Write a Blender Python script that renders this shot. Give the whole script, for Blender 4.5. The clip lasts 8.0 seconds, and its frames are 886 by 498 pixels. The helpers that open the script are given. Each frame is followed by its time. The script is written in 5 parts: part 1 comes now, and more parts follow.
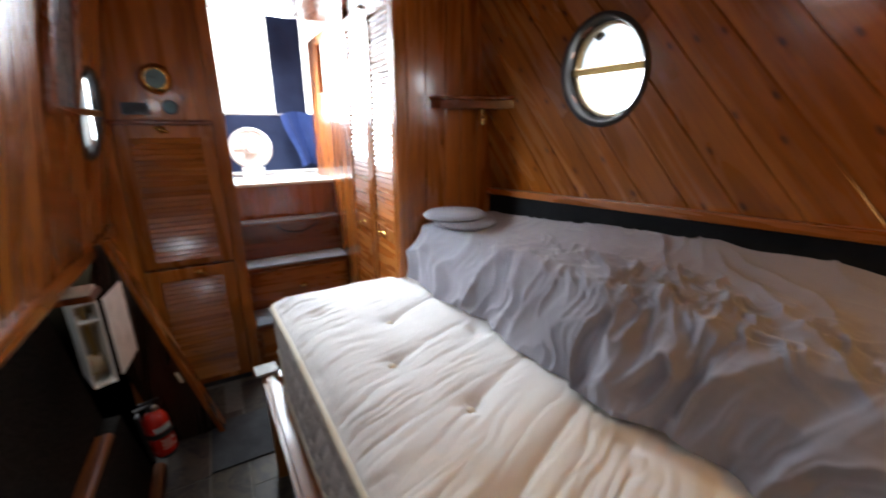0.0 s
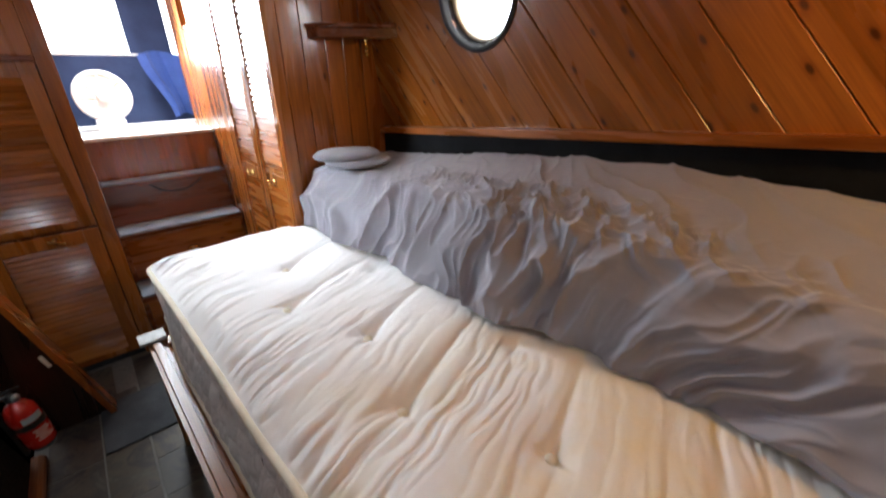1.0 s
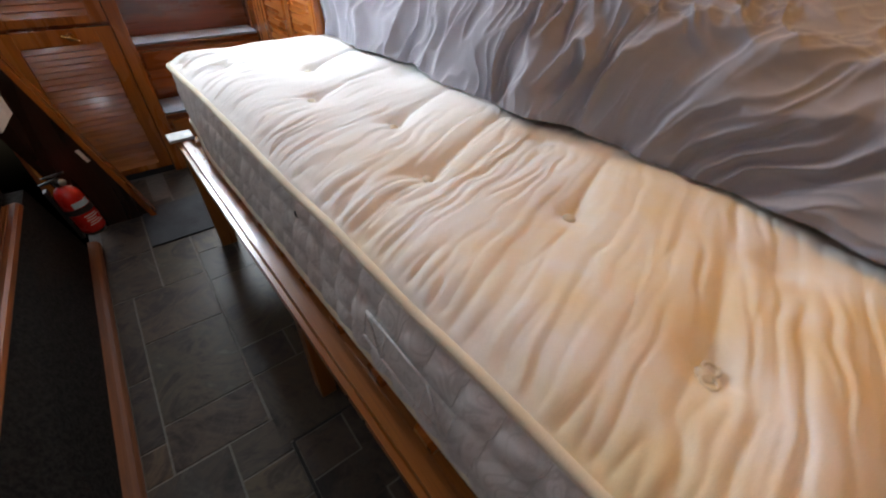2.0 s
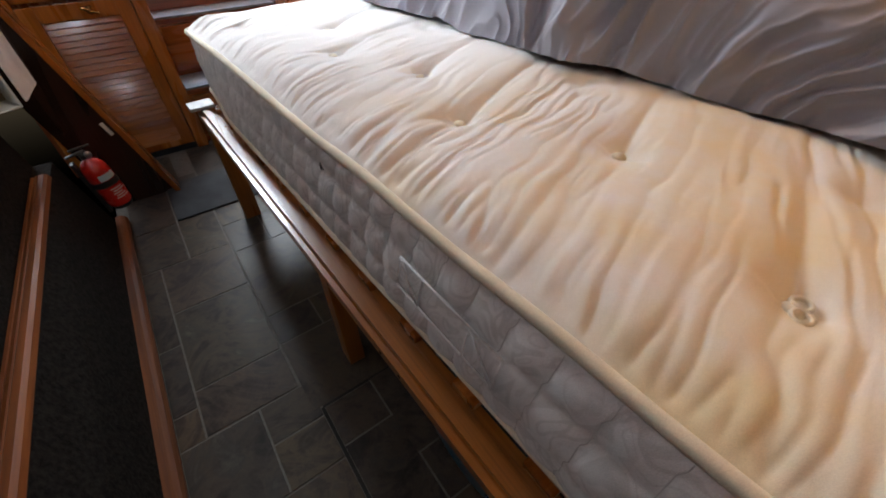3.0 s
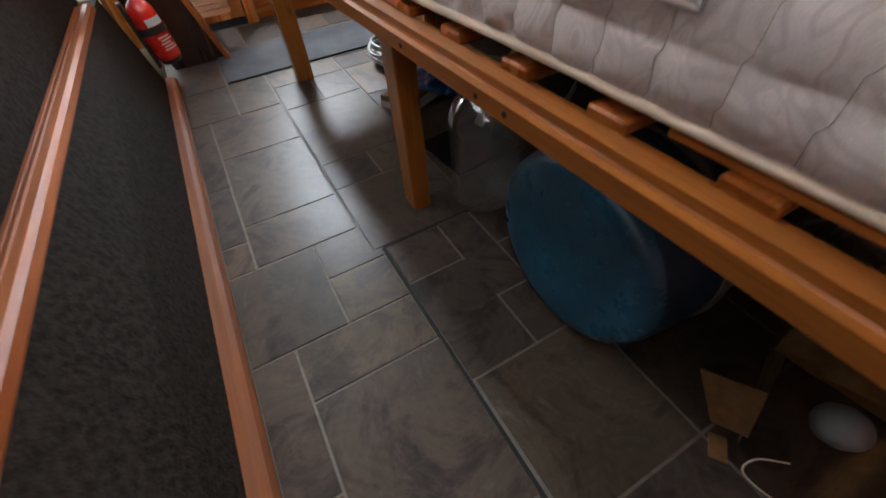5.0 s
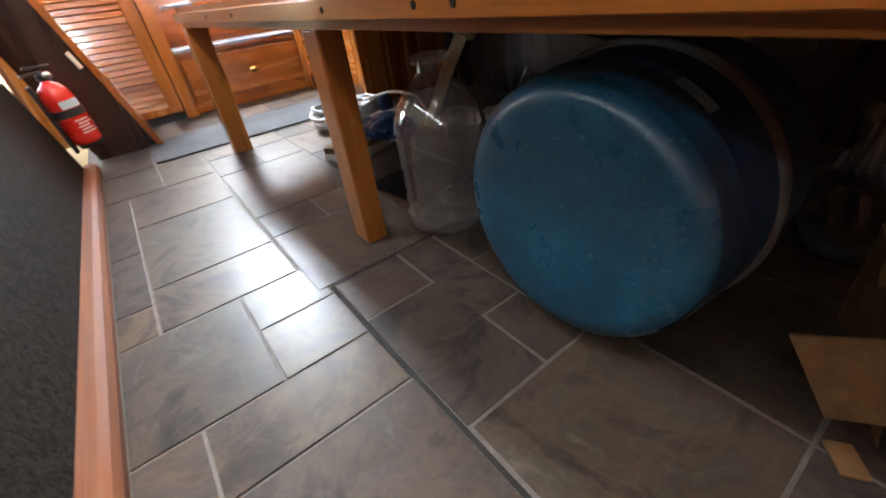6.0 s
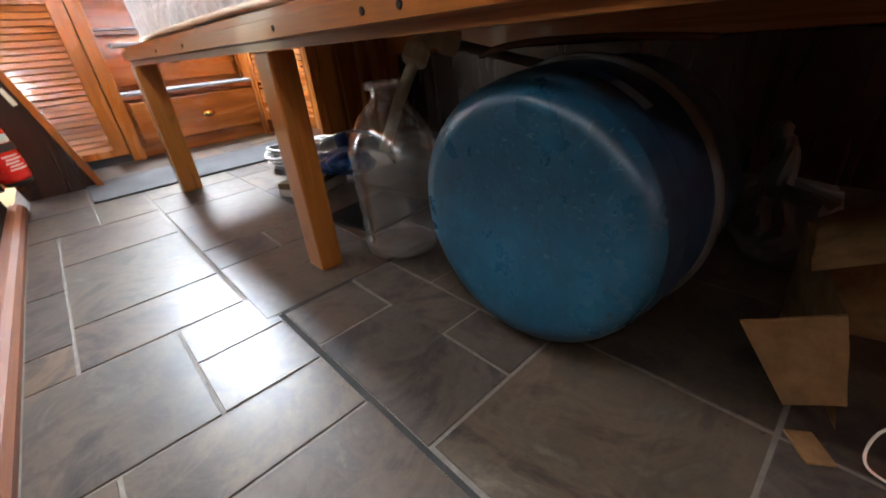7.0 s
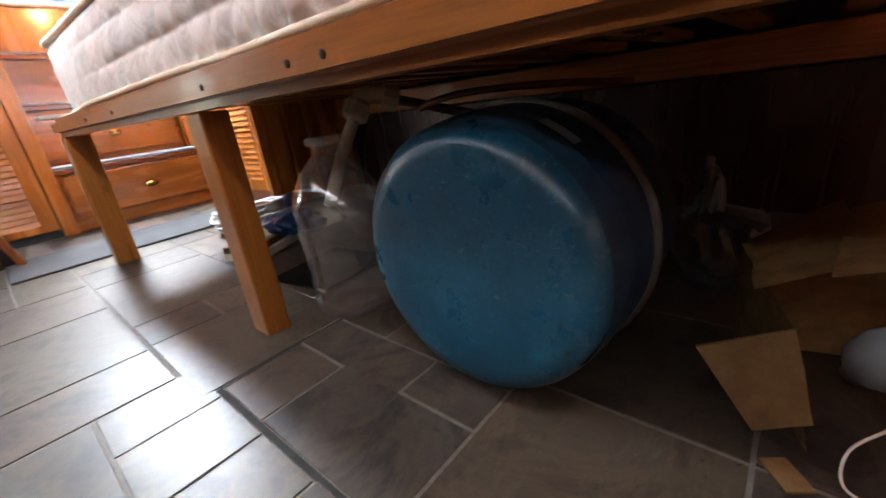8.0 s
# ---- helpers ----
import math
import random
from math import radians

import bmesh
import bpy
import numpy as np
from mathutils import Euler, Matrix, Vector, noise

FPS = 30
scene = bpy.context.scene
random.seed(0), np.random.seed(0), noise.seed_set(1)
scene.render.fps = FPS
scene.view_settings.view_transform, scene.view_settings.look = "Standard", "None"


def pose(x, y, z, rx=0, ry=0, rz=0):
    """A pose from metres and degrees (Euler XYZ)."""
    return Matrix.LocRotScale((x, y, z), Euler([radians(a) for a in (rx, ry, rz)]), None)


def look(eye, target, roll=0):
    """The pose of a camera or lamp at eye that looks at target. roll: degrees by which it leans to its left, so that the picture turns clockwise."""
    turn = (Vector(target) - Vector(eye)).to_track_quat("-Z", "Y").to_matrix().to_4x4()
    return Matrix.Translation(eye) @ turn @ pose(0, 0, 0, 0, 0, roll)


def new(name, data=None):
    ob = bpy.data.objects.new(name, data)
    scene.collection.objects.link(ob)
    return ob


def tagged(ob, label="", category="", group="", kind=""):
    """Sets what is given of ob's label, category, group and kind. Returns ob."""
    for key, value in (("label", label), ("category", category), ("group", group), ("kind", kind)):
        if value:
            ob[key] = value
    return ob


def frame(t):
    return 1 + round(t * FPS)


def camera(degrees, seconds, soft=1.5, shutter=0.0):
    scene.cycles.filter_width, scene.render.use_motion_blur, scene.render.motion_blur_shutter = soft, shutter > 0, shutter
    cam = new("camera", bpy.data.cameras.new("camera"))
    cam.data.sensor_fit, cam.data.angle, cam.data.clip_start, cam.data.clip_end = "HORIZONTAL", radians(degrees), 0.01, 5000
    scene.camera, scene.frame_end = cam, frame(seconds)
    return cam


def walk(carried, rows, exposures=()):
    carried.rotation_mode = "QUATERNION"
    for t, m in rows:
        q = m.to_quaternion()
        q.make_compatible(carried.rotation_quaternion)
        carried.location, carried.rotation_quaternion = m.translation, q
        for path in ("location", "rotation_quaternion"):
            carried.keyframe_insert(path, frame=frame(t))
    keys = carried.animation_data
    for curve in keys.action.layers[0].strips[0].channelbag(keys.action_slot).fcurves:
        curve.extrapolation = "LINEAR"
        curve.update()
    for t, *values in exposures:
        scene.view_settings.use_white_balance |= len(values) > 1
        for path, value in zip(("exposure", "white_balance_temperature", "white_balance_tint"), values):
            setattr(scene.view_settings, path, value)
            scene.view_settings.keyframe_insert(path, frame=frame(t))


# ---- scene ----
cam = camera(96.1, 8.0, soft=1.8, shutter=0.5)
PATH = [
    (0, (0.076, 0.077, 1.391), (1.012, 1.743, 0.801), 0.1),
    (0.5, (0.139, 0.04, 1.367), (1.306, 1.513, 0.682), 0.5),
    (1, (0.141, 0.011, 1.322), (1.349, 1.389, 0.522), -0.9),
    (1.5, (0.104, -0.026, 1.207), (1.208, 1.224, 0.103), 1.9),
    (2, (0.052, -0.066, 1.124), (1.005, 1.126, -0.169), 2.1),
    (3.3, (0.022, -0.047, 1.005), (0.868, 1.157, -0.348), -1.0),
    (3.5, (0.017, -0.042, 0.975), (0.868, 1.138, -0.397), -1.6),
    (4, (-0.027, -0.027, 0.859), (0.657, 1.119, -0.63), -2.9),
    (4.5, (-0.071, -0.059, 0.772), (0.526, 1.105, -0.741), -4.9),
    (4.7, (-0.098, -0.078, 0.743), (0.462, 1.1, -0.774), -5.2),
    (5.8, (-0.111, -0.052, 0.482), (0.723, 1.316, -0.716), -6.1),
    (6, (-0.101, -0.048, 0.449), (0.818, 1.325, -0.677), -7.5),
    (6.5, (-0.11, -0.057, 0.408), (0.951, 1.303, -0.604), -5.2),
    (7, (-0.109, -0.062, 0.396), (1.054, 1.273, -0.535), -5.4),
    (7.5, (-0.102, -0.059, 0.397), (1.145, 1.274, -0.421), -7.1),
    (8, (-0.083, -0.065, 0.377), (1.298, 1.199, -0.328), -7.3),
]
EXPOSURES = [(0.0, -0.45), (1.0, -0.18), (2.0, -0.02), (3.5, -0.05), (4.0, 0.0), (4.5, 0.6), (6.0, 2.8), (8.0, 2.85)]
walk(cam, [(t, look(eye, target, roll)) for t, eye, target, roll in PATH], EXPOSURES)

AFT = -1.2                             # the bulkhead behind the bunk

# ---------------------------------------------------------------- light
world = bpy.data.worlds.new("overcast")
scene.world = world
world.use_nodes = True
wn = world.node_tree
sky = wn.nodes.new("ShaderNodeTexSky")
sky.sky_type, sky.sun_disc = "NISHITA", False
sky.sun_elevation, sky.sun_rotation = radians(40), radians(20)
wn.links.new(sky.outputs["Color"], wn.nodes["Background"].inputs["Color"])
wn.nodes["Background"].inputs["Strength"].default_value = 0.12


def lamp(name, kind, place, target, power, colour, size, spread=180):
    data = bpy.data.lights.new(name, kind)
    data.energy, data.color = power, colour
    if kind == "AREA":
        data.shape, data.size, data.size_y, data.spread = "RECTANGLE", size[0], size[1], radians(spread)
    else:
        data.shadow_soft_size = size
    ob = new(name, data)
    ob.matrix_world = look(place, target)
    return ob


# daylight in the companionway and the portholes, and the warm cabin lamp on the hull side
lamp("companionway_daylight", "AREA", (0.44, 3.16, 1.72), (0.46, 1.25, 0.72), 62, (0.80, 0.90, 1.0), (0.38, 0.62))
lamp("porthole_daylight", "AREA", (1.225, 1.022, 1.562), (0.4, 1.0, 1.1), 4, (0.92, 0.96, 1.0), (0.26, 0.26))
lamp("porthole_daylight_port", "AREA", (-0.345, 2.06, 1.43), (0.72, 1.40, 0.86), 13, (0.84, 0.92, 1.0), (0.26, 0.26), 58)
# the lamp at y -0.25 is an added fill for the near floor
for y, z, power in ((1.02, 1.50, 5.2), (-0.25, 1.64, 4.4)):
    lamp("porthole_daylight_port", "AREA", (-0.325 + 0.18 * (z - 1.5), y, z), (0.12, y + 0.30, 0.1), power, (0.84, 0.92, 1.0), (0.26, 0.26))
# added fill with no source of its own, aimed to brighten the hose reel
lamp("reel_fill", "AREA", (0.43, 2.82, 2.28), (0.33, 3.4, 1.2), 9, (0.92, 0.96, 1.0), (0.5, 0.3), 80)
lamp("cabin_lamp_glow", "POINT", (0.92, -0.30, 1.64), (1.0, 0.1, 0.0), 14, (1.0, 0.56, 0.17), 0.035)


# ---------------------------------------------------------------- materials
def mat_new(name):
    m = bpy.data.materials.new(name)
    m.use_nodes = True
    return m, m.node_tree, m.node_tree.nodes["Principled BSDF"]


def put(nt, kind, **values):
    n = nt.nodes.new(kind)
    for k, v in values.items():
        n.inputs[k].default_value = v
    return n


def ramp(nt, source, stops):
    r = nt.nodes.new("ShaderNodeValToRGB")
    while len(r.color_ramp.elements) < len(stops):
        r.color_ramp.elements.new(0.5)
    for e, (p, c) in zip(r.color_ramp.elements, stops):
        e.position, e.color = p, (*c, 1)
    nt.links.new(source, r.inputs["Fac"])
    return r.outputs["Color"]


def mix(nt, kind, fac, a, b):
    m = nt.nodes.new("ShaderNodeMix")
    m.data_type, m.blend_type = "RGBA", kind
    for sock, v in ((m.inputs[0], fac), (m.inputs[6], a), (m.inputs[7], b)):
        if isinstance(v, (int, float)):
            sock.default_value = v
        elif isinstance(v, tuple):
            sock.default_value = (*v, 1)
        else:
            nt.links.new(v, sock)
    return m.outputs[2]


def bump(nt, bsdf, height, strength, distance):
    b = put(nt, "ShaderNodeBump", Strength=strength, Distance=distance)
    nt.links.new(height, b.inputs["Height"])
    nt.links.new(b.outputs["Normal"], bsdf.inputs["Normal"])


def coords(nt, scale=(1, 1, 1), shuffle=True):
    tc = nt.nodes.new("ShaderNodeTexCoord")
    mp = nt.nodes.new("ShaderNodeMapping")
    mp.inputs["Scale"].default_value = scale
    nt.links.new(tc.outputs["Object"], mp.inputs["Vector"])
    if shuffle:
        oi = nt.nodes.new("ShaderNodeObjectInfo")
        mu = nt.nodes.new("ShaderNodeMath")
        mu.operation = "MULTIPLY"
        mu.inputs[1].default_value = 37.0
        nt.links.new(oi.outputs["Random"], mu.inputs[0])
        cb = nt.nodes.new("ShaderNodeCombineXYZ")
        for i in range(3):
            nt.links.new(mu.outputs[0], cb.inputs[i])
        nt.links.new(cb.outputs[0], mp.inputs["Location"])
    return mp.outputs["Vector"]


def wood(name, axis, light, dark, rough=0.25, coat=0.4, knots=1.0, tone=0.25, fine=1.0, flat=False):
    """Varnished softwood with the grain along the axis, streaks, dark knots and a tone of its own on each piece."""
    m, nt, p = mat_new(name)
    sc = [9.0, 9.0, 9.0]
    sc["XYZ".index(axis)] = 0.9
    v = coords(nt, tuple(sc))
    big = put(nt, "ShaderNodeTexNoise", Scale=1.3, Detail=3.0, Roughness=0.5, Distortion=1.2)
    nt.links.new(v, big.inputs["Vector"])
    sf = [160.0 * fine] * 3
    sf["XYZ".index(axis)] = 5.0
    v2 = coords(nt, tuple(sf))
    grain = put(nt, "ShaderNodeTexNoise", Scale=1.0, Detail=4.0, Roughness=0.6)
    nt.links.new(v2, grain.inputs["Vector"])
    mid = tuple((a + b) / 2 for a, b in zip(light, dark))
    base = ramp(nt, big.outputs["Fac"], [(0.30, dark), (0.5, mid), (0.70, light)])
    lines = ramp(nt, grain.outputs["Fac"], [(0.35, (0.55, 0.5, 0.45)), (0.6, (1, 1, 1))])
    col = mix(nt, "MULTIPLY", 0.55, base, lines)
    if knots:
        sk = [12.0, 12.0, 12.0]
        sk["XYZ".index(axis)] = 5.0
        v3 = coords(nt, tuple(sk))
        vo = put(nt, "ShaderNodeTexVoronoi", Scale=1.0, Randomness=1.0)
        vo.voronoi_dimensions = "2D" if flat else "3D"
        nt.links.new(v3, vo.inputs["Vector"])
        spots = ramp(nt, vo.outputs["Distance"], [(0.038, (0.10, 0.055, 0.035)), (0.055, (0.40, 0.30, 0.21)), (0.078, (0.84, 0.76, 0.68)), (0.16, (1, 1, 1))])
        col = mix(nt, "MULTIPLY", 0.85 * knots, col, spots)
    oi = nt.nodes.new("ShaderNodeObjectInfo")
    shade = ramp(nt, oi.outputs["Random"], [(0.0, (1 - tone, 1 - tone * 1.1, 1 - tone * 1.2)), (1.0, (1, 1, 1))])
    col = mix(nt, "MULTIPLY", 1.0, col, shade)
    nt.links.new(col, p.inputs["Base Color"])
    rr = ramp(nt, big.outputs["Fac"], [(0.3, (rough * 0.8,) * 3), (0.7, (rough * 1.4,) * 3)])
    nt.links.new(rr, p.inputs["Roughness"])
    p.inputs["Coat Weight"].default_value, p.inputs["Coat Roughness"].default_value = coat, 0.09
    bump(nt, p, grain.outputs["Fac"], 0.12, 0.002)
    return m


PINE_L, PINE_D = (0.47, 0.148, 0.020), (0.21, 0.056, 0.0075)
pine = {a: wood("varnished_pine_" + a, a, PINE_L, PINE_D) for a in "XYZ"}
RED_L, RED_D = (0.26, 0.066, 0.012), (0.11, 0.025, 0.006)
redwood = {a: wood("dark_varnished_wood_" + a, a, RED_L, RED_D, knots=0.5) for a in "XYZ"}
OAK_L, OAK_D = (0.41, 0.143, 0.021), (0.27, 0.088, 0.012)
oak = {a: wood("varnished_frame_wood_" + a, a, OAK_L, OAK_D, knots=0.6, rough=0.32, coat=0.22, fine=1.7) for a in "XYZ"}
skirting_wood = wood("worn_skirting_wood", "Y", (0.20, 0.060, 0.007), (0.09, 0.025, 0.004), rough=0.7, coat=0.0)
board_pine = {a: wood("knotty_pine_board_" + a, a, (0.50, 0.168, 0.020), (0.23, 0.066, 0.008), flat=True, tone=0.3) for a in "XY"}
# its dark tone also holds the shade on the leaning board's face
dark_panel = wood("very_dark_panel_wood", "Z", (0.040, 0.014, 0.007), (0.018, 0.007, 0.004), knots=0.4, coat=0.1)
strip_wood = wood("bare_ridged_softwood", "Y", (0.37, 0.118, 0.017), (0.16, 0.042, 0.007), rough=0.5, coat=0.0, fine=0.5)


def cloth(name, colour, second, weave=900.0, blotch=5.0, rough=0.9, sheen=0.2, strength=0.25, swirl=0.0, warm_end=None):
    m, nt, p = mat_new(name)
    v = coords(nt, shuffle=False)
    n1 = put(nt, "ShaderNodeTexNoise", Scale=blotch, Detail=4.0, Roughness=0.6)
    n2 = put(nt, "ShaderNodeTexNoise", Scale=weave, Detail=2.0)
    for n in (n1, n2):
        nt.links.new(v, n.inputs["Vector"])
    base = ramp(nt, n1.outputs["Fac"], [(0.35, second), (0.62, colour)])
    if warm_end:                                              # the second colour only as blotches over one end
        sx = nt.nodes.new("ShaderNodeSeparateXYZ")
        nt.links.new(v, sx.inputs[0])
        mr = put(nt, "ShaderNodeMapRange")
        mr.inputs[1].default_value, mr.inputs[2].default_value = warm_end
        nt.links.new(sx.outputs["Y"], mr.inputs[0])
        base = mix(nt, "MIX", mr.outputs[0], colour, base)
    fib = ramp(nt, n2.outputs["Fac"], [(0.3, (0.75, 0.75, 0.75)), (0.65, (1, 1, 1))])
    if swirl:                                              # a woven scroll pattern
        n3 = put(nt, "ShaderNodeTexNoise", Scale=13.0, Detail=1.0, Distortion=1.8)
        nt.links.new(v, n3.inputs["Vector"])
        scroll = ramp(nt, n3.outputs["Fac"], [(0.40, (1, 1, 1)), (0.43, (0.62, 0.61, 0.60)), (0.48, (0.62, 0.61, 0.60)), (0.51, (1, 1, 1)), (0.58, (1, 1, 1)), (0.60, (0.68, 0.67, 0.66)), (0.63, (1, 1, 1))])
        base = mix(nt, "MULTIPLY", swirl, base, scroll)
    nt.links.new(mix(nt, "MULTIPLY", 0.6, base, fib), p.inputs["Base Color"])
    p.inputs["Roughness"].default_value, p.inputs["Sheen Weight"].default_value = rough, sheen
    p.inputs["Specular IOR Level"].default_value = 0.12
    bump(nt, p, n2.outputs["Fac"], strength, 0.002)
    return m


carpet = cloth("grey_carpet_lining", (0.020, 0.0185, 0.0165), (0.005, 0.0047, 0.0043), weave=210.0, blotch=85.0, strength=1.0, sheen=0.0)
black_lining = cloth("black_carpet_lining", (0.012, 0.013, 0.015), (0.006, 0.007, 0.008), weave=300.0, strength=0.7, sheen=0.0)
tread_mat = cloth("blue_grey_step_carpet", (0.25, 0.28, 0.32), (0.16, 0.18, 0.21), weave=330.0, blotch=9.0, strength=0.9)
# yellow blotches at the near end paint the lamp's warm light into the cloth
ticking = cloth("cream_mattress_ticking", (0.80, 0.80, 0.79), (0.79, 0.68, 0.44), weave=1100.0, blotch=4.0, warm_end=(-0.95, -1.55))
border = cloth("grey_damask_mattress_border", (0.66, 0.65, 0.63), (0.54, 0.53, 0.515), weave=700.0, blotch=12.0, swirl=0.42)
piping_cloth = cloth("cream_piping_cloth", (0.74, 0.69, 0.55), (0.60, 0.54, 0.41), weave=700.0)
sheet_cloth = cloth("grey_cotton_sheet", (0.315, 0.310, 0.350), (0.265, 0.262, 0.300), weave=1400.0, blotch=3.0, sheen=0.35)
cushion_cloth = cloth("slate_grey_cushion_cloth", (0.30, 0.30, 0.335), (0.24, 0.24, 0.27), weave=900.0)
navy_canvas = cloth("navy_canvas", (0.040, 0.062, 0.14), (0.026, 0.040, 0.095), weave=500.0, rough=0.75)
blue_canvas = cloth("blue_canvas", (0.055, 0.11, 0.36), (0.035, 0.075, 0.26), weave=500.0, rough=0.75)
doormat_cloth = cloth("charcoal_doormat", (0.060, 0.061, 0.064), (0.034, 0.035, 0.037), weave=200.0, strength=1.0, sheen=0.0)


def plain(name, colour, rough=0.5, metal=0.0, coat=0.0, vary=0.12, scale=14.0, relief=0.0, trans=0.0, ior=1.45, alpha=None):
    m, nt, p = mat_new(name)
    v = coords(nt)
    n = put(nt, "ShaderNodeTexNoise", Scale=scale, Detail=5.0, Roughness=0.65)
    nt.links.new(v, n.inputs["Vector"])
    lo = tuple(c * (1 - 2 * vary) for c in colour)
    nt.links.new(ramp(nt, n.outputs["Fac"], [(0.3, lo), (0.65, colour)]), p.inputs["Base Color"])
    nt.links.new(ramp(nt, n.outputs["Fac"], [(0.3, (min(1, rough * 1.35),) * 3), (0.7, (rough * 0.8,) * 3)]), p.inputs["Roughness"])
    p.inputs["Metallic"].default_value, p.inputs["Coat Weight"].default_value = metal, coat
    p.inputs["Transmission Weight"].default_value, p.inputs["IOR"].default_value = trans, ior
    if relief:
        bump(nt, p, n.outputs["Fac"], relief, 0.003)
    return m


stitch_thread = plain("grey_stitching", (0.42, 0.41, 0.39), 0.9)
brass = plain("polished_brass", (0.72, 0.47, 0.15), 0.18, 1.0)
dull_brass = plain("tarnished_brass", (0.45, 0.31, 0.12), 0.35, 1.0)
steel = plain("dull_steel", (0.42, 0.42, 0.42), 0.35, 1.0)
black_rubber = plain("black_rubber", (0.018, 0.018, 0.02), 0.55)
black_plastic = plain("black_plastic", (0.02, 0.02, 0.022), 0.35)
white_paint = plain("white_paint", (0.78, 0.77, 0.73), 0.45)
worn_paint = plain("worn_off_white_paint", (0.48, 0.46, 0.42), 0.5, vary=0.2, scale=30.0)
white_plastic = plain("white_plastic", (0.78, 0.79, 0.80), 0.4)
cream_plastic = plain("yellowed_plastic", (0.46, 0.39, 0.27), 0.4)
red_paint = plain("red_enamel", (0.52, 0.022, 0.016), 0.25, coat=0.5)
glass = plain("window_glass", (0.95, 0.97, 0.97), 0.03, vary=0.0, trans=1.0, ior=1.3)
card = plain("brown_cardboard", (0.17, 0.095, 0.033), 0.85, vary=0.2, scale=30.0, relief=0.3)
paper = plain("off_white_paper", (0.66, 0.62, 0.53), 0.8)
grout = plain("tile_grout", (0.115, 0.104, 0.088), 0.9, scale=60.0, relief=0.4)
# dark for dirt and for the bunk's shadow, both put into the colour
dirt_shade = plain("dirt_with_bunk_shade", (0.050, 0.036, 0.028), 0.85, vary=0.3, scale=18.0, relief=0.3)
dirt_and_hole_shade = plain("black_dirt_and_hole_shade", (0.010, 0.009, 0.008), 0.95)
wall_dial = plain("teal_dial", (0.10, 0.17, 0.19), 0.35)
bag_plastic = plain("grey_polythene", (0.085, 0.09, 0.088), 0.5, vary=0.2)
ceiling_paint = wood("ceiling_boards", "Y", RED_L, RED_D, knots=0.4)


def tile_material():
    """Slate-look floor tile: purple-brown and grey clouds, fine drifting veins, low sheen."""
    m, nt, p = mat_new("slate_look_tile")
    v = coords(nt, (1, 1, 1))
    a = put(nt, "ShaderNodeTexNoise", Scale=5.0, Detail=7.0, Roughness=0.66, Distortion=2.2)
    b = put(nt, "ShaderNodeTexNoise", Scale=55.0, Detail=5.0, Roughness=0.7)
    v2 = coords(nt, (2.6, 5.0, 3.0))
    c = put(nt, "ShaderNodeTexNoise", Scale=2.4, Detail=6.0, Roughness=0.62, Distortion=1.1)
    nt.links.new(v, a.inputs["Vector"]), nt.links.new(v, b.inputs["Vector"]), nt.links.new(v2, c.inputs["Vector"])
    col = ramp(nt, a.outputs["Fac"], [(0.28, (0.020, 0.019, 0.019)), (0.42, (0.040, 0.035, 0.032)), (0.52, (0.070, 0.058, 0.045)), (0.60, (0.052, 0.048, 0.042)), (0.74, (0.100, 0.093, 0.078))])
    col = mix(nt, "OVERLAY", 0.30, col, ramp(nt, c.outputs["Fac"], [(0.30, (0.25, 0.24, 0.25)), (0.70, (0.85, 0.82, 0.78))]))
    col = mix(nt, "MIX", ramp(nt, c.outputs["Fac"], [(0.46, (0, 0, 0)), (0.49, (0.22, 0.22, 0.22)), (0.52, (0, 0, 0))]), col, (0.10, 0.085, 0.07))
    col = mix(nt, "MULTIPLY", 0.4, col, ramp(nt, b.outputs["Fac"], [(0.3, (0.7, 0.7, 0.7)), (0.7, (1, 1, 1))]))
    oi = nt.nodes.new("ShaderNodeObjectInfo")
    col = mix(nt, "MULTIPLY", 1.0, col, ramp(nt, oi.outputs["Random"], [(0.0, (0.66, 0.70, 0.78)), (0.3, (1.0, 0.84, 0.76)), (0.6, (0.74, 0.72, 0.73)), (0.8, (1.05, 0.95, 0.80)), (1.0, (1.15, 0.98, 0.92))]))
    nt.links.new(col, p.inputs["Base Color"])
    nt.links.new(ramp(nt, b.outputs["Fac"], [(0.3, (0.33,) * 3), (0.7, (0.43,) * 3)]), p.inputs["Roughness"])
    p.inputs["Specular IOR Level"].default_value = 0.115
    bump(nt, p, b.outputs["Fac"], 0.17, 0.0015)
    return m


tile_mat = tile_material()


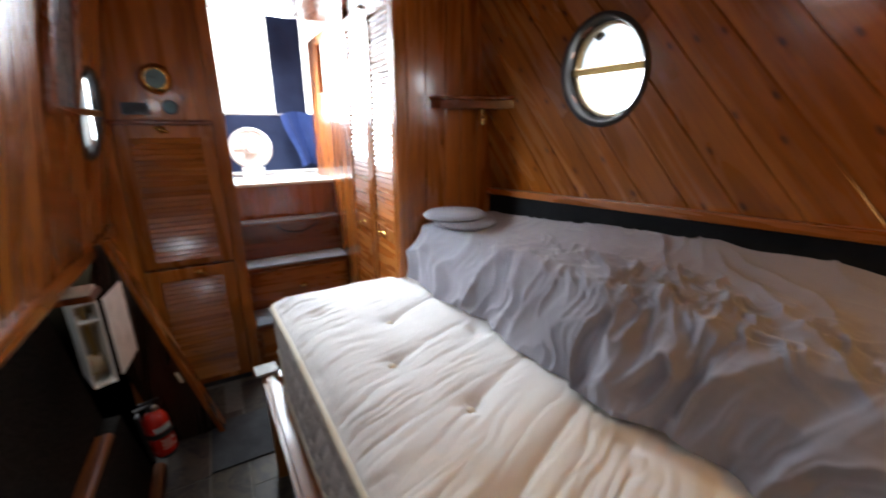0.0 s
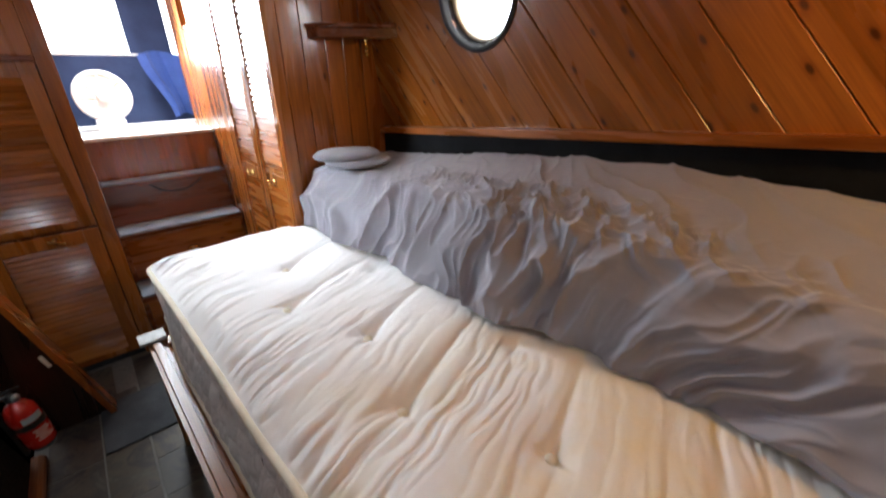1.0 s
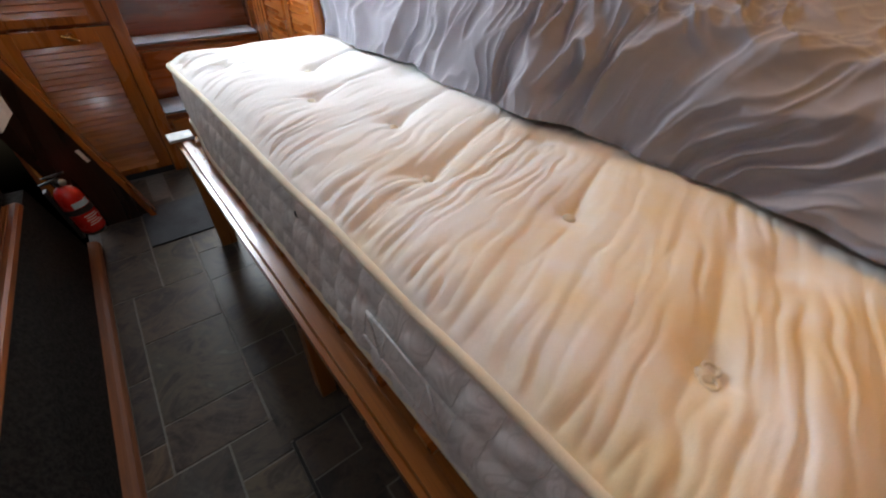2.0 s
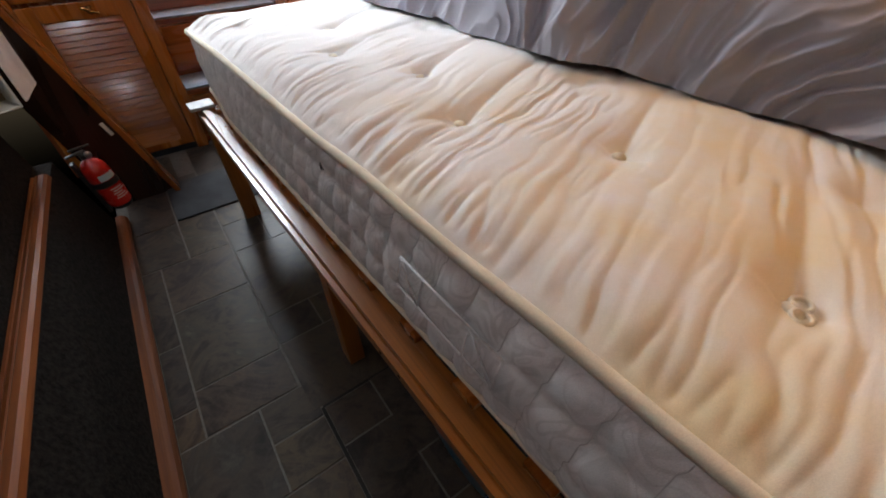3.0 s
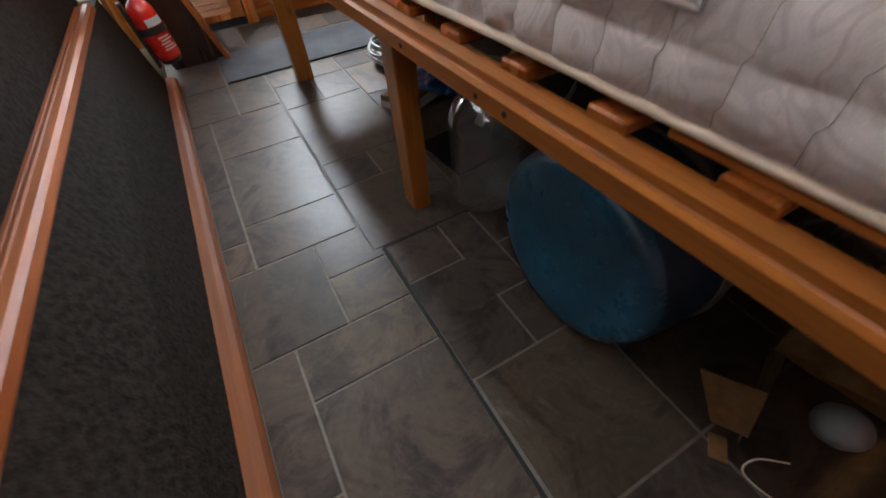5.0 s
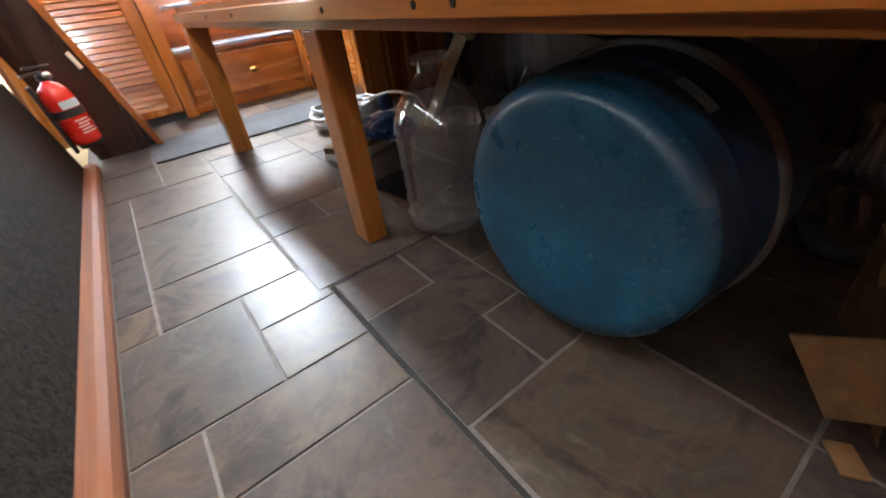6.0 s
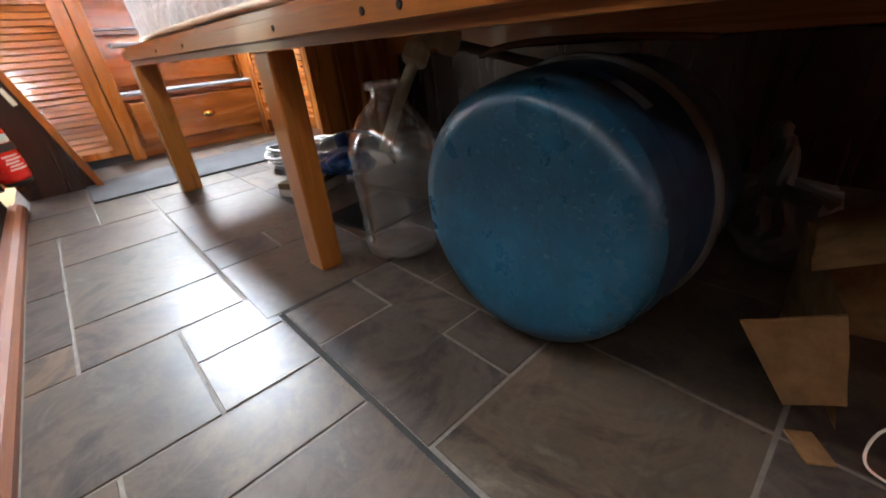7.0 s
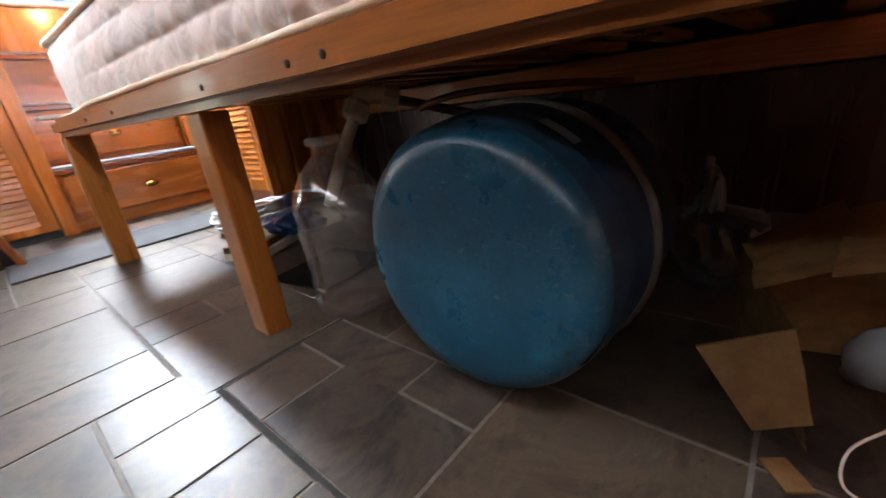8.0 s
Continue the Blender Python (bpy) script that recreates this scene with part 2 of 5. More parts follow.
def barrel_material():
    """Scuffed blue enamel with pale scratches and duller patches."""
    m, nt, p = mat_new("scuffed_blue_enamel")
    v = coords(nt, (1, 1, 1), shuffle=False)
    a = put(nt, "ShaderNodeTexNoise", Scale=7.0, Detail=6.0, Roughness=0.7)
    v2 = coords(nt, (9.0, 62.0, 15.0), shuffle=False)
    b = put(nt, "ShaderNodeTexNoise", Scale=2.0, Detail=4.0, Roughness=0.65, Distortion=2.2)
    c = put(nt, "ShaderNodeTexNoise", Scale=90.0, Detail=3.0)
    nt.links.new(v, a.inputs["Vector"]), nt.links.new(v2, b.inputs["Vector"]), nt.links.new(v, c.inputs["Vector"])
    col = ramp(nt, a.outputs["Fac"], [(0.3, (0.008, 0.044, 0.076)), (0.48, (0.010, 0.074, 0.130)), (0.62, (0.014, 0.096, 0.165)), (0.75, (0.034, 0.125, 0.170))])
    col = mix(nt, "MIX", ramp(nt, b.outputs["Fac"], [(0.61, (0, 0, 0)), (0.66, (0.5, 0.5, 0.5))]), col, (0.09, 0.17, 0.19))
    col = mix(nt, "MIX", ramp(nt, c.outputs["Fac"], [(0.66, (0, 0, 0)), (0.71, (0.8, 0.8, 0.8))]), col, (0.012, 0.03, 0.04))
    v3 = coords(nt, (30.0, 26.0, 70.0), shuffle=False)
    e = put(nt, "ShaderNodeTexNoise", Scale=1.6, Detail=2.0, Distortion=3.0)
    nt.links.new(v3, e.inputs["Vector"])
    col = mix(nt, "MIX", ramp(nt, e.outputs["Fac"], [(0.66, (0, 0, 0)), (0.70, (0.6, 0.6, 0.6))]), col, (0.13, 0.22, 0.22))
    f = put(nt, "ShaderNodeTexNoise", Scale=26.0, Detail=5.0, Roughness=0.7)
    nt.links.new(v, f.inputs["Vector"])
    col = mix(nt, "MULTIPLY", 0.7, col, ramp(nt, f.outputs["Fac"], [(0.35, (0.55, 0.62, 0.62)), (0.62, (1, 1, 1))]))
    nt.links.new(col, p.inputs["Base Color"])
    nt.links.new(ramp(nt, a.outputs["Fac"], [(0.3, (0.42,) * 3), (0.7, (0.20,) * 3)]), p.inputs["Roughness"])
    bump(nt, p, a.outputs["Fac"], 0.05, 0.004)
    return m


barrel_blue = barrel_material()
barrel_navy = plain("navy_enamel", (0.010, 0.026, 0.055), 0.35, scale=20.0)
barrel_shaded = plain("shaded_blue_enamel", (0.012, 0.040, 0.075), 0.42, scale=16.0, vary=0.25)
barrel_mid = plain("strong_blue_tape", (0.014, 0.085, 0.26), 0.4)
barrel_pale = plain("pale_blue_tape", (0.16, 0.29, 0.42), 0.45)
worn_ring = plain("worn_grey_ring", (0.075, 0.068, 0.058), 0.6, vary=0.25)


def thin_plastic():
    """Thin clear plastic: seen through, with sharp sparkles on its ribs."""
    m, nt, p = mat_new("clear_thin_plastic")
    v = coords(nt)
    n = put(nt, "ShaderNodeTexNoise", Scale=38.0, Detail=3.0)
    nt.links.new(v, n.inputs["Vector"])
    bu = put(nt, "ShaderNodeBump", Strength=0.35, Distance=0.003)
    nt.links.new(n.outputs["Fac"], bu.inputs["Height"])
    clear = put(nt, "ShaderNodeBsdfTransparent", Color=(0.93, 0.94, 0.93, 1))
    gloss = put(nt, "ShaderNodeBsdfGlossy", Roughness=0.09, Color=(1, 1, 1, 1))
    fr = put(nt, "ShaderNodeLayerWeight", Blend=0.28)
    nt.links.new(bu.outputs["Normal"], gloss.inputs["Normal"])
    nt.links.new(bu.outputs["Normal"], fr.inputs["Normal"])
    ms = nt.nodes.new("ShaderNodeMixShader")
    nt.links.new(ramp(nt, fr.outputs["Facing"], [(0.0, (0.13,) * 3), (0.5, (0.28,) * 3), (1.0, (0.75,) * 3)]), ms.inputs[0])
    nt.links.new(clear.outputs[0], ms.inputs[1])
    nt.links.new(gloss.outputs[0], ms.inputs[2])
    dusty = put(nt, "ShaderNodeBsdfDiffuse", Color=(0.62, 0.62, 0.60, 1))
    md = nt.nodes.new("ShaderNodeMixShader")
    nt.links.new(ramp(nt, n.outputs["Fac"], [(0.35, (0.035,) * 3), (0.7, (0.13,) * 3)]), md.inputs[0])
    nt.links.new(ms.outputs[0], md.inputs[1])
    nt.links.new(dusty.outputs[0], md.inputs[2])
    nt.links.new(md.outputs[0], nt.nodes["Material Output"].inputs["Surface"])
    return m


clear_plastic = thin_plastic()


def glow(name, stops, strength, scale):
    """Overcast daylight outside an opening, with faint shapes in it."""
    m, nt, p = mat_new(name)
    v = coords(nt, shuffle=False)
    n = put(nt, "ShaderNodeTexNoise", Scale=scale, Detail=2.0)
    nt.links.new(v, n.inputs["Vector"])
    e = nt.nodes.new("ShaderNodeEmission")
    e.inputs["Strength"].default_value = strength
    nt.links.new(ramp(nt, n.outputs["Fac"], stops), e.inputs["Color"])
    nt.links.new(e.outputs[0], nt.nodes["Material Output"].inputs["Surface"])
    return m


day_white = glow("bright_overcast_sky", [(0.3, (0.93, 0.96, 1.0)), (0.7, (1, 1, 1))], 7.0, 1.0)
day_bank = glow("bright_bank_outside", [(0.30, (0.80, 0.86, 0.80)), (0.42, (1, 1, 1)), (0.55, (0.72, 0.88, 1.0)), (0.64, (1.0, 0.80, 0.86)), (0.74, (1, 1, 1))], 2.2, 9.0)

# ---------------------------------------------------------------- building helpers
ORIGIN = {}


def thing(name, place, label, category, group="", kind=""):
    ob = tagged(new(name), label, category, group, kind)
    ob.location = place
    ob.empty_display_size = 0.05
    ORIGIN[ob.name] = Vector(place)
    return ob


def part(name, bm, material, parent=None, label="", smooth=False, category="", kind="", group=""):
    """Links a bmesh, given in world metres, as one mesh under its parent."""
    o = ORIGIN.get(parent.name, Vector()) if parent else Vector()
    bmesh.ops.translate(bm, vec=-o, verts=bm.verts)
    bmesh.ops.recalc_face_normals(bm, faces=bm.faces)
    me = bpy.data.meshes.new(name)
    bm.to_mesh(me)
    bm.free()
    me.materials.append(material)
    if smooth:
        me.polygons.foreach_set("use_smooth", [True] * len(me.polygons))
    ob = tagged(new(name, me), label, category, group, kind)
    ob.parent = parent
    ORIGIN[ob.name] = o
    return ob


def piece(name, me, m, parent):
    """One more object on a shared mesh, at the world pose m."""
    ob = new(name, me)
    ob.parent = parent
    ob.matrix_local = Matrix.Translation(-ORIGIN[parent.name]) @ m
    ORIGIN[ob.name] = ORIGIN[parent.name]
    return ob


def mesh_of(name, bm, material, smooth=False):
    bmesh.ops.recalc_face_normals(bm, faces=bm.faces)
    me = bpy.data.meshes.new(name)
    bm.to_mesh(me)
    bm.free()
    me.materials.append(material)
    if smooth:
        me.polygons.foreach_set("use_smooth", [True] * len(me.polygons))
    return me


def box(x0, x1, y0, y1, z0, z1, bevel=0.0, bm=None, m=None, seg=2):
    b = bmesh.new()
    bmesh.ops.create_cube(b, size=1.0)
    bmesh.ops.scale(b, vec=(x1 - x0, y1 - y0, z1 - z0), verts=b.verts)
    bmesh.ops.translate(b, vec=((x0 + x1) / 2, (y0 + y1) / 2, (z0 + z1) / 2), verts=b.verts)
    if bevel:
        bmesh.ops.bevel(b, geom=b.edges[:], offset=bevel, segments=seg, affect="EDGES", profile=0.6)
    if m is not None:
        bmesh.ops.transform(b, matrix=m, verts=b.verts)
    return join(bm, b)


def join(bm, b):
    if bm is None:
        return b
    me = bpy.data.meshes.new("joined")
    b.to_mesh(me)
    b.free()
    bm.from_mesh(me)
    bpy.data.meshes.remove(me)
    return bm


def prism(points, depth, m, bm=None, bevel=0.0):
    """A flat outline in its own plane, made thick along the plane's z (from 0 to depth), set by the pose m."""
    b = bmesh.new()
    f = b.faces.new([b.verts.new((x, y, 0)) for x, y in points])
    out = bmesh.ops.extrude_face_region(b, geom=[f])
    vs = [v for v in out["geom"] if isinstance(v, bmesh.types.BMVert)]
    bmesh.ops.translate(b, vec=(0, 0, depth), verts=vs)
    if bevel:
        es = [e for e in b.edges if all(v in vs for v in e.verts)]
        bmesh.ops.bevel(b, geom=es, offset=bevel, segments=1, affect="EDGES")
    bmesh.ops.transform(b, matrix=m, verts=b.verts)
    return join(bm, b)


def lathe(profile, m, n=40, bm=None):
    """A profile of (radius, height) turned round z, set by the pose m."""
    b = bmesh.new()
    rings = []
    for r, h in profile:
        if r < 1e-5:
            rings.append([b.verts.new((0, 0, h))])
        else:
            rings.append([b.verts.new((r * math.cos(2 * math.pi * i / n), r * math.sin(2 * math.pi * i / n), h)) for i in range(n)])
    for p, q in zip(rings, rings[1:]):
        for i in range(n):
            j = (i + 1) % n
            if len(p) == 1 and len(q) > 1:
                b.faces.new((p[0], q[i], q[j]))
            elif len(q) == 1 and len(p) > 1:
                b.faces.new((p[i], q[0], p[j]))
            elif len(p) > 1:
                b.faces.new((p[i], q[i], q[j], p[j]))
    bmesh.ops.transform(b, matrix=m, verts=b.verts)
    return join(bm, b)


def tube(path, radius, n=10, bm=None, closed=False):
    b = bmesh.new()
    pts = [Vector(p) for p in path]
    rings = []
    up = Vector((0, 0, 1))
    for i, p in enumerate(pts):
        a = pts[i - 1] if i else (pts[-1] if closed else p)
        c = pts[i + 1] if i + 1 < len(pts) else (pts[0] if closed else p)
        t = (c - a).normalized()
        s = t.cross(up)
        if s.length < 0.05:
            s = t.cross(Vector((1, 0, 0)))
        s.normalize()
        w = s.cross(t)
        rings.append([b.verts.new(p + radius * (math.cos(2 * math.pi * k / n) * s + math.sin(2 * math.pi * k / n) * w)) for k in range(n)])
    pairs = list(zip(rings, rings[1:])) + ([(rings[-1], rings[0])] if closed else [])
    for p, q in pairs:
        for k in range(n):
            b.faces.new((p[k], p[(k + 1) % n], q[(k + 1) % n], q[k]))
    if not closed:
        b.faces.new(rings[0])
        b.faces.new(rings[-1])
    return join(bm, b)


def smooth_path(points, steps=8):
    """Points along a soft curve through the given ones."""
    pts = [Vector(p) for p in points]
    pts = [pts[0] * 2 - pts[1]] + pts + [pts[-1] * 2 - pts[-2]]
    out = []
    for i in range(1, len(pts) - 2):
        p0, p1, p2, p3 = pts[i - 1:i + 3]
        for k in range(steps):
            t = k / steps
            out.append(0.5 * (2 * p1 + (p2 - p0) * t + (2 * p0 - 5 * p1 + 4 * p2 - p3) * t * t + (3 * p1 - p0 - 3 * p2 + p3) * t ** 3))
    return out + [pts[-2]]


def sheet_mesh(rows):
    """A surface through rows of points."""
    b = bmesh.new()
    vs = [[b.verts.new(p) for p in row] for row in rows]
    for r0, r1 in zip(vs, vs[1:]):
        for i in range(len(r0) - 1):
            b.faces.new((r0[i], r0[i + 1], r1[i + 1], r1[i]))
    return b


def soft(a, b, x):
    t = min(1.0, max(0.0, (x - a) / (b - a)))
    return t * t * (3 - 2 * t)


def clip(poly, a, b, c):
    """Keeps the part of a polygon where a x + b y <= c."""
    out = []
    for (x0, y0), (x1, y1) in zip(poly, poly[1:] + poly[:1]):
        d0, d1 = a * x0 + b * y0 - c, a * x1 + b * y1 - c
        if d0 <= 0:
            out.append((x0, y0))
        if d0 * d1 < 0:
            t = d0 / (d0 - d1)
            out.append((x0 + t * (x1 - x0), y0 + t * (y1 - y0)))
    return out


# ---------------------------------------------------------------- the cabin's shell
WARD_X, WARD_Y = 0.765, 1.660          # the wardrobe's face and its end panel
HULL_R = 1.25                          # the lined hull side at the trim's height
LEAN_R = 0.14                          # tumblehome
FORE = 2.37                            # locker fronts
CEIL = 1.96

floor = thing("floor", (0, 0, 0), "worn slate-look tile floor of a boat cabin", "floor", kind="structure")
part("floor_bed", box(-0.33, 0.84, AFT, 3.0, -0.05, -0.0016), grout, floor)
under = thing("floor_side", (0, 0, 0), "dirty floor under the bunk with the bunk's shade in its colour", "floor", kind="structure")
part("board", box(0.84, 1.36, AFT, 1.7, -0.05, -0.003), dirt_shade, under)

# the hull side by the bunk: a plane that leans inwards, boarded on the slant, with a porthole
up_r = Vector((-LEAN_R, 0, 1)).normalized()
n_r = Vector((-1, 0, -LEAN_R)).normalized()
SLOPE = math.radians(51)
WALL_R = Matrix(((0, up_r.x, n_r.x, HULL_R), (1, up_r.y, n_r.y, 0), (0, up_r.z, n_r.z, 1.13), (0, 0, 0, 1)))
PORT = (1.022, 0.430, 0.150)
B_TOP = 0.86
wall_right = thing("wall_right", (HULL_R, 0.2, 1.1), "hull side lined with slanting varnished knotty pine boards", "wall", kind="structure")


def with_hole(u0, u1, v0, v1, uc, vc, r):
    """A strip in (u, v) as one outline, or as two that end on a round hole."""
    if v1 < vc - r or v0 > vc + r:
        return [[(u0, v0), (u1, v0), (u1, v1), (u0, v1)]]
    vs = [v0 + (v1 - v0) * i / 14 for i in range(15)]
    half = [math.sqrt(max(0.0, r * r - (v - vc) ** 2)) for v in vs]
    near = [(u0, v0)] + [(uc - h - 1e-4, v) for v, h in zip(vs, half)] + [(u0, v1)]
    far = [(uc + h + 1e-4, v) for v, h in zip(vs, half)] + [(u1, v1), (u1, v0)]
    return [near, far]


def slant_boards():
    c, s = math.cos(SLOPE), math.sin(SLOPE)
    uc, vc = PORT[0] * c + PORT[1] * s, -PORT[0] * s + PORT[1] * c
    width = 0.109
    k = -14
    while k < 26:
        v0 = k * width + 0.02
        for poly in with_hole(-3.0, 3.5, v0, v0 + width - 0.0022, uc, vc, PORT[2]):
            p = [(u * c - v * s, u * s + v * c) for u, v in poly]          # to (along the hull, up the wall)
            for a, b, d in ((1, 0, WARD_Y + 0.05), (-1, 0, 0.95), (0, 1, B_TOP), (0, -1, 0.06)):
                p = clip(p, a, b, d) if p else p
            if len(p) < 3:
                continue
            q = [(a * c + b * s, -a * s + b * c) for a, b in p]
            area = sum(x0 * y1 - x1 * y0 for (x0, y0), (x1, y1) in zip(q, q[1:] + q[:1])) / 2
            if abs(area) < 0.0004:
                continue
            u_mid, v_mid = sum(x for x, y in q) / len(q), sum(y for x, y in q) / len(q)
            bm = prism([(x - u_mid, y - v_mid) for x, y in q], 0.012, Matrix(), bevel=0.0016)
            me = mesh_of("plank", bm, board_pine["X"])
            spin = Matrix(((c, -s, 0, u_mid * c - v_mid * s), (s, c, 0, u_mid * s + v_mid * c), (0, 0, 1, 0), (0, 0, 0, 1)))
            piece("plank", me, WALL_R @ spin @ Matrix.Rotation(radians(random.uniform(-0.8, 0.8)), 4, "X"), wall_right)
        k += 1


def hull_backing():
    bm = None
    for poly in with_hole(-1.0, WARD_Y + 0.9, -0.10, B_TOP + 0.02, PORT[0], PORT[1], PORT[2] + 0.002):
        bm = prism(poly, -0.06, WALL_R, bm)
    part("backing", bm, redwood["Y"], wall_right)


hull_backing()
trim_dz = -0.065                       # the ledge falls a little towards the wardrobe
bm = box(-0.03, 0.03, AFT, WARD_Y, -0.014, 0.014, 0.004)
for v in bm.verts:
    v.co.z += 1.200 + trim_dz * v.co.y
    v.co.x += HULL_R - 0.018
tagged(part("trim_ledge", bm, pine["Y"], None, "varnished pine ledge along the hull side", kind="structure"), category="trim")
bm = box(HULL_R - 0.022, HULL_R + 0.02, AFT, WARD_Y, 0.0, 1.186)
for v in bm.verts:
    if v.co.z > 0.5:
        v.co.z += trim_dz * v.co.y
tagged(part("wall_right_lining", bm, black_lining, None, "black carpet lining on the hull side behind the bunk", kind="structure"), category="wall")

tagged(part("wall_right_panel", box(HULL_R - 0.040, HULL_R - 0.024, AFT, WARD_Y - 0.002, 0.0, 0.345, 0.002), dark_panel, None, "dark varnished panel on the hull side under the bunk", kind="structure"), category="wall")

# the corridor side
LEAN_L = 0.17


up_l = Vector((LEAN_L, 0, 1)).normalized()
n_l = Vector((1, 0, -LEAN_L)).normalized()
WALL_L = Matrix(((0, up_l.x, n_l.x, -0.395), (-1, up_l.y, n_l.y, 0), (0, up_l.z, n_l.z, 0.95), (0, 0, 0, 1)))
# the last porthole is added out of view to let light onto the floor
PORTS_L = [(-2.06, 0.49, 0.150), (-1.02, 0.545, 0.150), (0.25, 0.690, 0.150)]
wall_left = thing("wall_left", (-0.4, 1, 1), "corridor side lined with upright varnished pine boards", "wall", kind="structure")
for i in range(38):
    a0 = -2.36 + 0.095 * i
    hole = min(PORTS_L, key=lambda h: abs(h[0] - a0 - 0.047))
    for poly in with_hole(0.0, 1.06, -a0 - 0.0928, -a0, hole[1], -hole[0], hole[2]):
        pts = [(-v, u) for u, v in poly]
        mx, my = sum(x for x, y in pts) / len(pts), sum(y for x, y in pts) / len(pts)
        me = mesh_of("plank", prism([(x - mx, y - my) for x, y in pts], 0.012, Matrix(), bevel=0.0016), board_pine["Y"])
        piece("plank", me, WALL_L @ Matrix.Translation((mx, my, 0)), wall_left)
bm = None
for hole, a0, a1 in zip(PORTS_L, (-2.5, -1.54, -0.385), (-1.54, -0.385, 1.3)):
    for poly in with_hole(a0, a1, -0.05, 1.1, hole[0], hole[1], hole[2] + 0.002):
        bm = prism(poly, -0.06, WALL_L, bm)
part("backing", bm, redwood["Y"], wall_left)
bm = box(-0.425, -0.365, AFT, FORE, 0.915, 0.965, 0.008)
tagged(part("trim_rail", bm, pine["Y"], None, "varnished rail under the corridor boards", kind="structure"), category="trim")

CAP_SKEW = 0.020                       # the ledge runs a little outwards towards the stern
# carpeted lower side: a leaning face, a ridged wooden capping, then the hull's carpet
bm = prism([(-0.322, 0.0), (-0.386, 0.325), (-0.44, 0.325), (-0.52, 0.93), (-0.62, 0.93), (-0.62, -0.05), (-0.322, -0.05)], 3.0,
           Matrix(((1, 0, 0, 0), (0, 0, 1, AFT), (0, 1, 0, 0), (0, 0, 0, 1))))
for v in bm.verts:
    if v.co.z > 0.2:
        v.co.x += CAP_SKEW * (v.co.y - 1.6)
tagged(part("wall_left_lining", bm, carpet, None, "grey carpet lining on the lower corridor side", kind="structure"), category="wall")
strip_pts = [(-0.394, 0.345), (-0.394, 0.352), (-0.390, 0.357), (-0.380, 0.357), (-0.377, 0.354), (-0.374, 0.358), (-0.362, 0.360), (-0.359, 0.357),
             (-0.354, 0.360), (-0.334, 0.360), (-0.322, 0.354), (-0.316, 0.343), (-0.318, 0.325), (-0.327, 0.325), (-0.329, 0.345)]
strip_pts = [(-0.384 + (x + 0.316) * 0.66, z - 0.020) for x, z in strip_pts]
bm = prism(strip_pts, 1.68 - AFT, Matrix(((1, 0, 0, 0), (0, 0, 1, AFT), (0, 1, 0, 0), (0, 0, 0, 1))))
for v in bm.verts:
    v.co.x += CAP_SKEW * (v.co.y - 1.6)
tagged(part("trim_capping", bm, strip_wood, None, "ridged softwood capping on the carpeted ledge", kind="structure"), category="trim")
bm = prism([(-0.325, 0.0), (-0.290, 0.0), (-0.289, 0.014), (-0.295, 0.025), (-0.306, 0.031), (-0.327, 0.032)], 1.83 - AFT,
           Matrix(((1, 0, 0, 0), (0, 0, 1, AFT), (0, 1, 0, 0), (0, 0, 0, 1))))
tagged(part("baseboard", bm, skirting_wood, None, "rounded varnished skirting strip along the carpet", kind="structure"), category="baseboard")

# ceiling, the bulkhead behind the camera and the fore bulkhead round the companionway
bm = None
for i in range(22):
    bm = box(-0.6 + 0.095 * i, -0.6 + 0.095 * i + 0.092, AFT, 2.62, CEIL, CEIL + 0.02, 0.002, bm)
bm = box(-0.6, 1.5, AFT, 2.62, CEIL + 0.02, CEIL + 0.05, 0, bm)
tagged(part("ceiling", bm, ceiling_paint, None, "dark varnished boarded cabin ceiling", kind="structure"), category="ceiling")
tagged(part("wall_aft", box(-0.6, 1.5, AFT - 0.05, AFT, -0.05, CEIL), redwood["Z"], None, "plain dark wooden bulkhead behind the bunk", kind="structure"), category="wall")

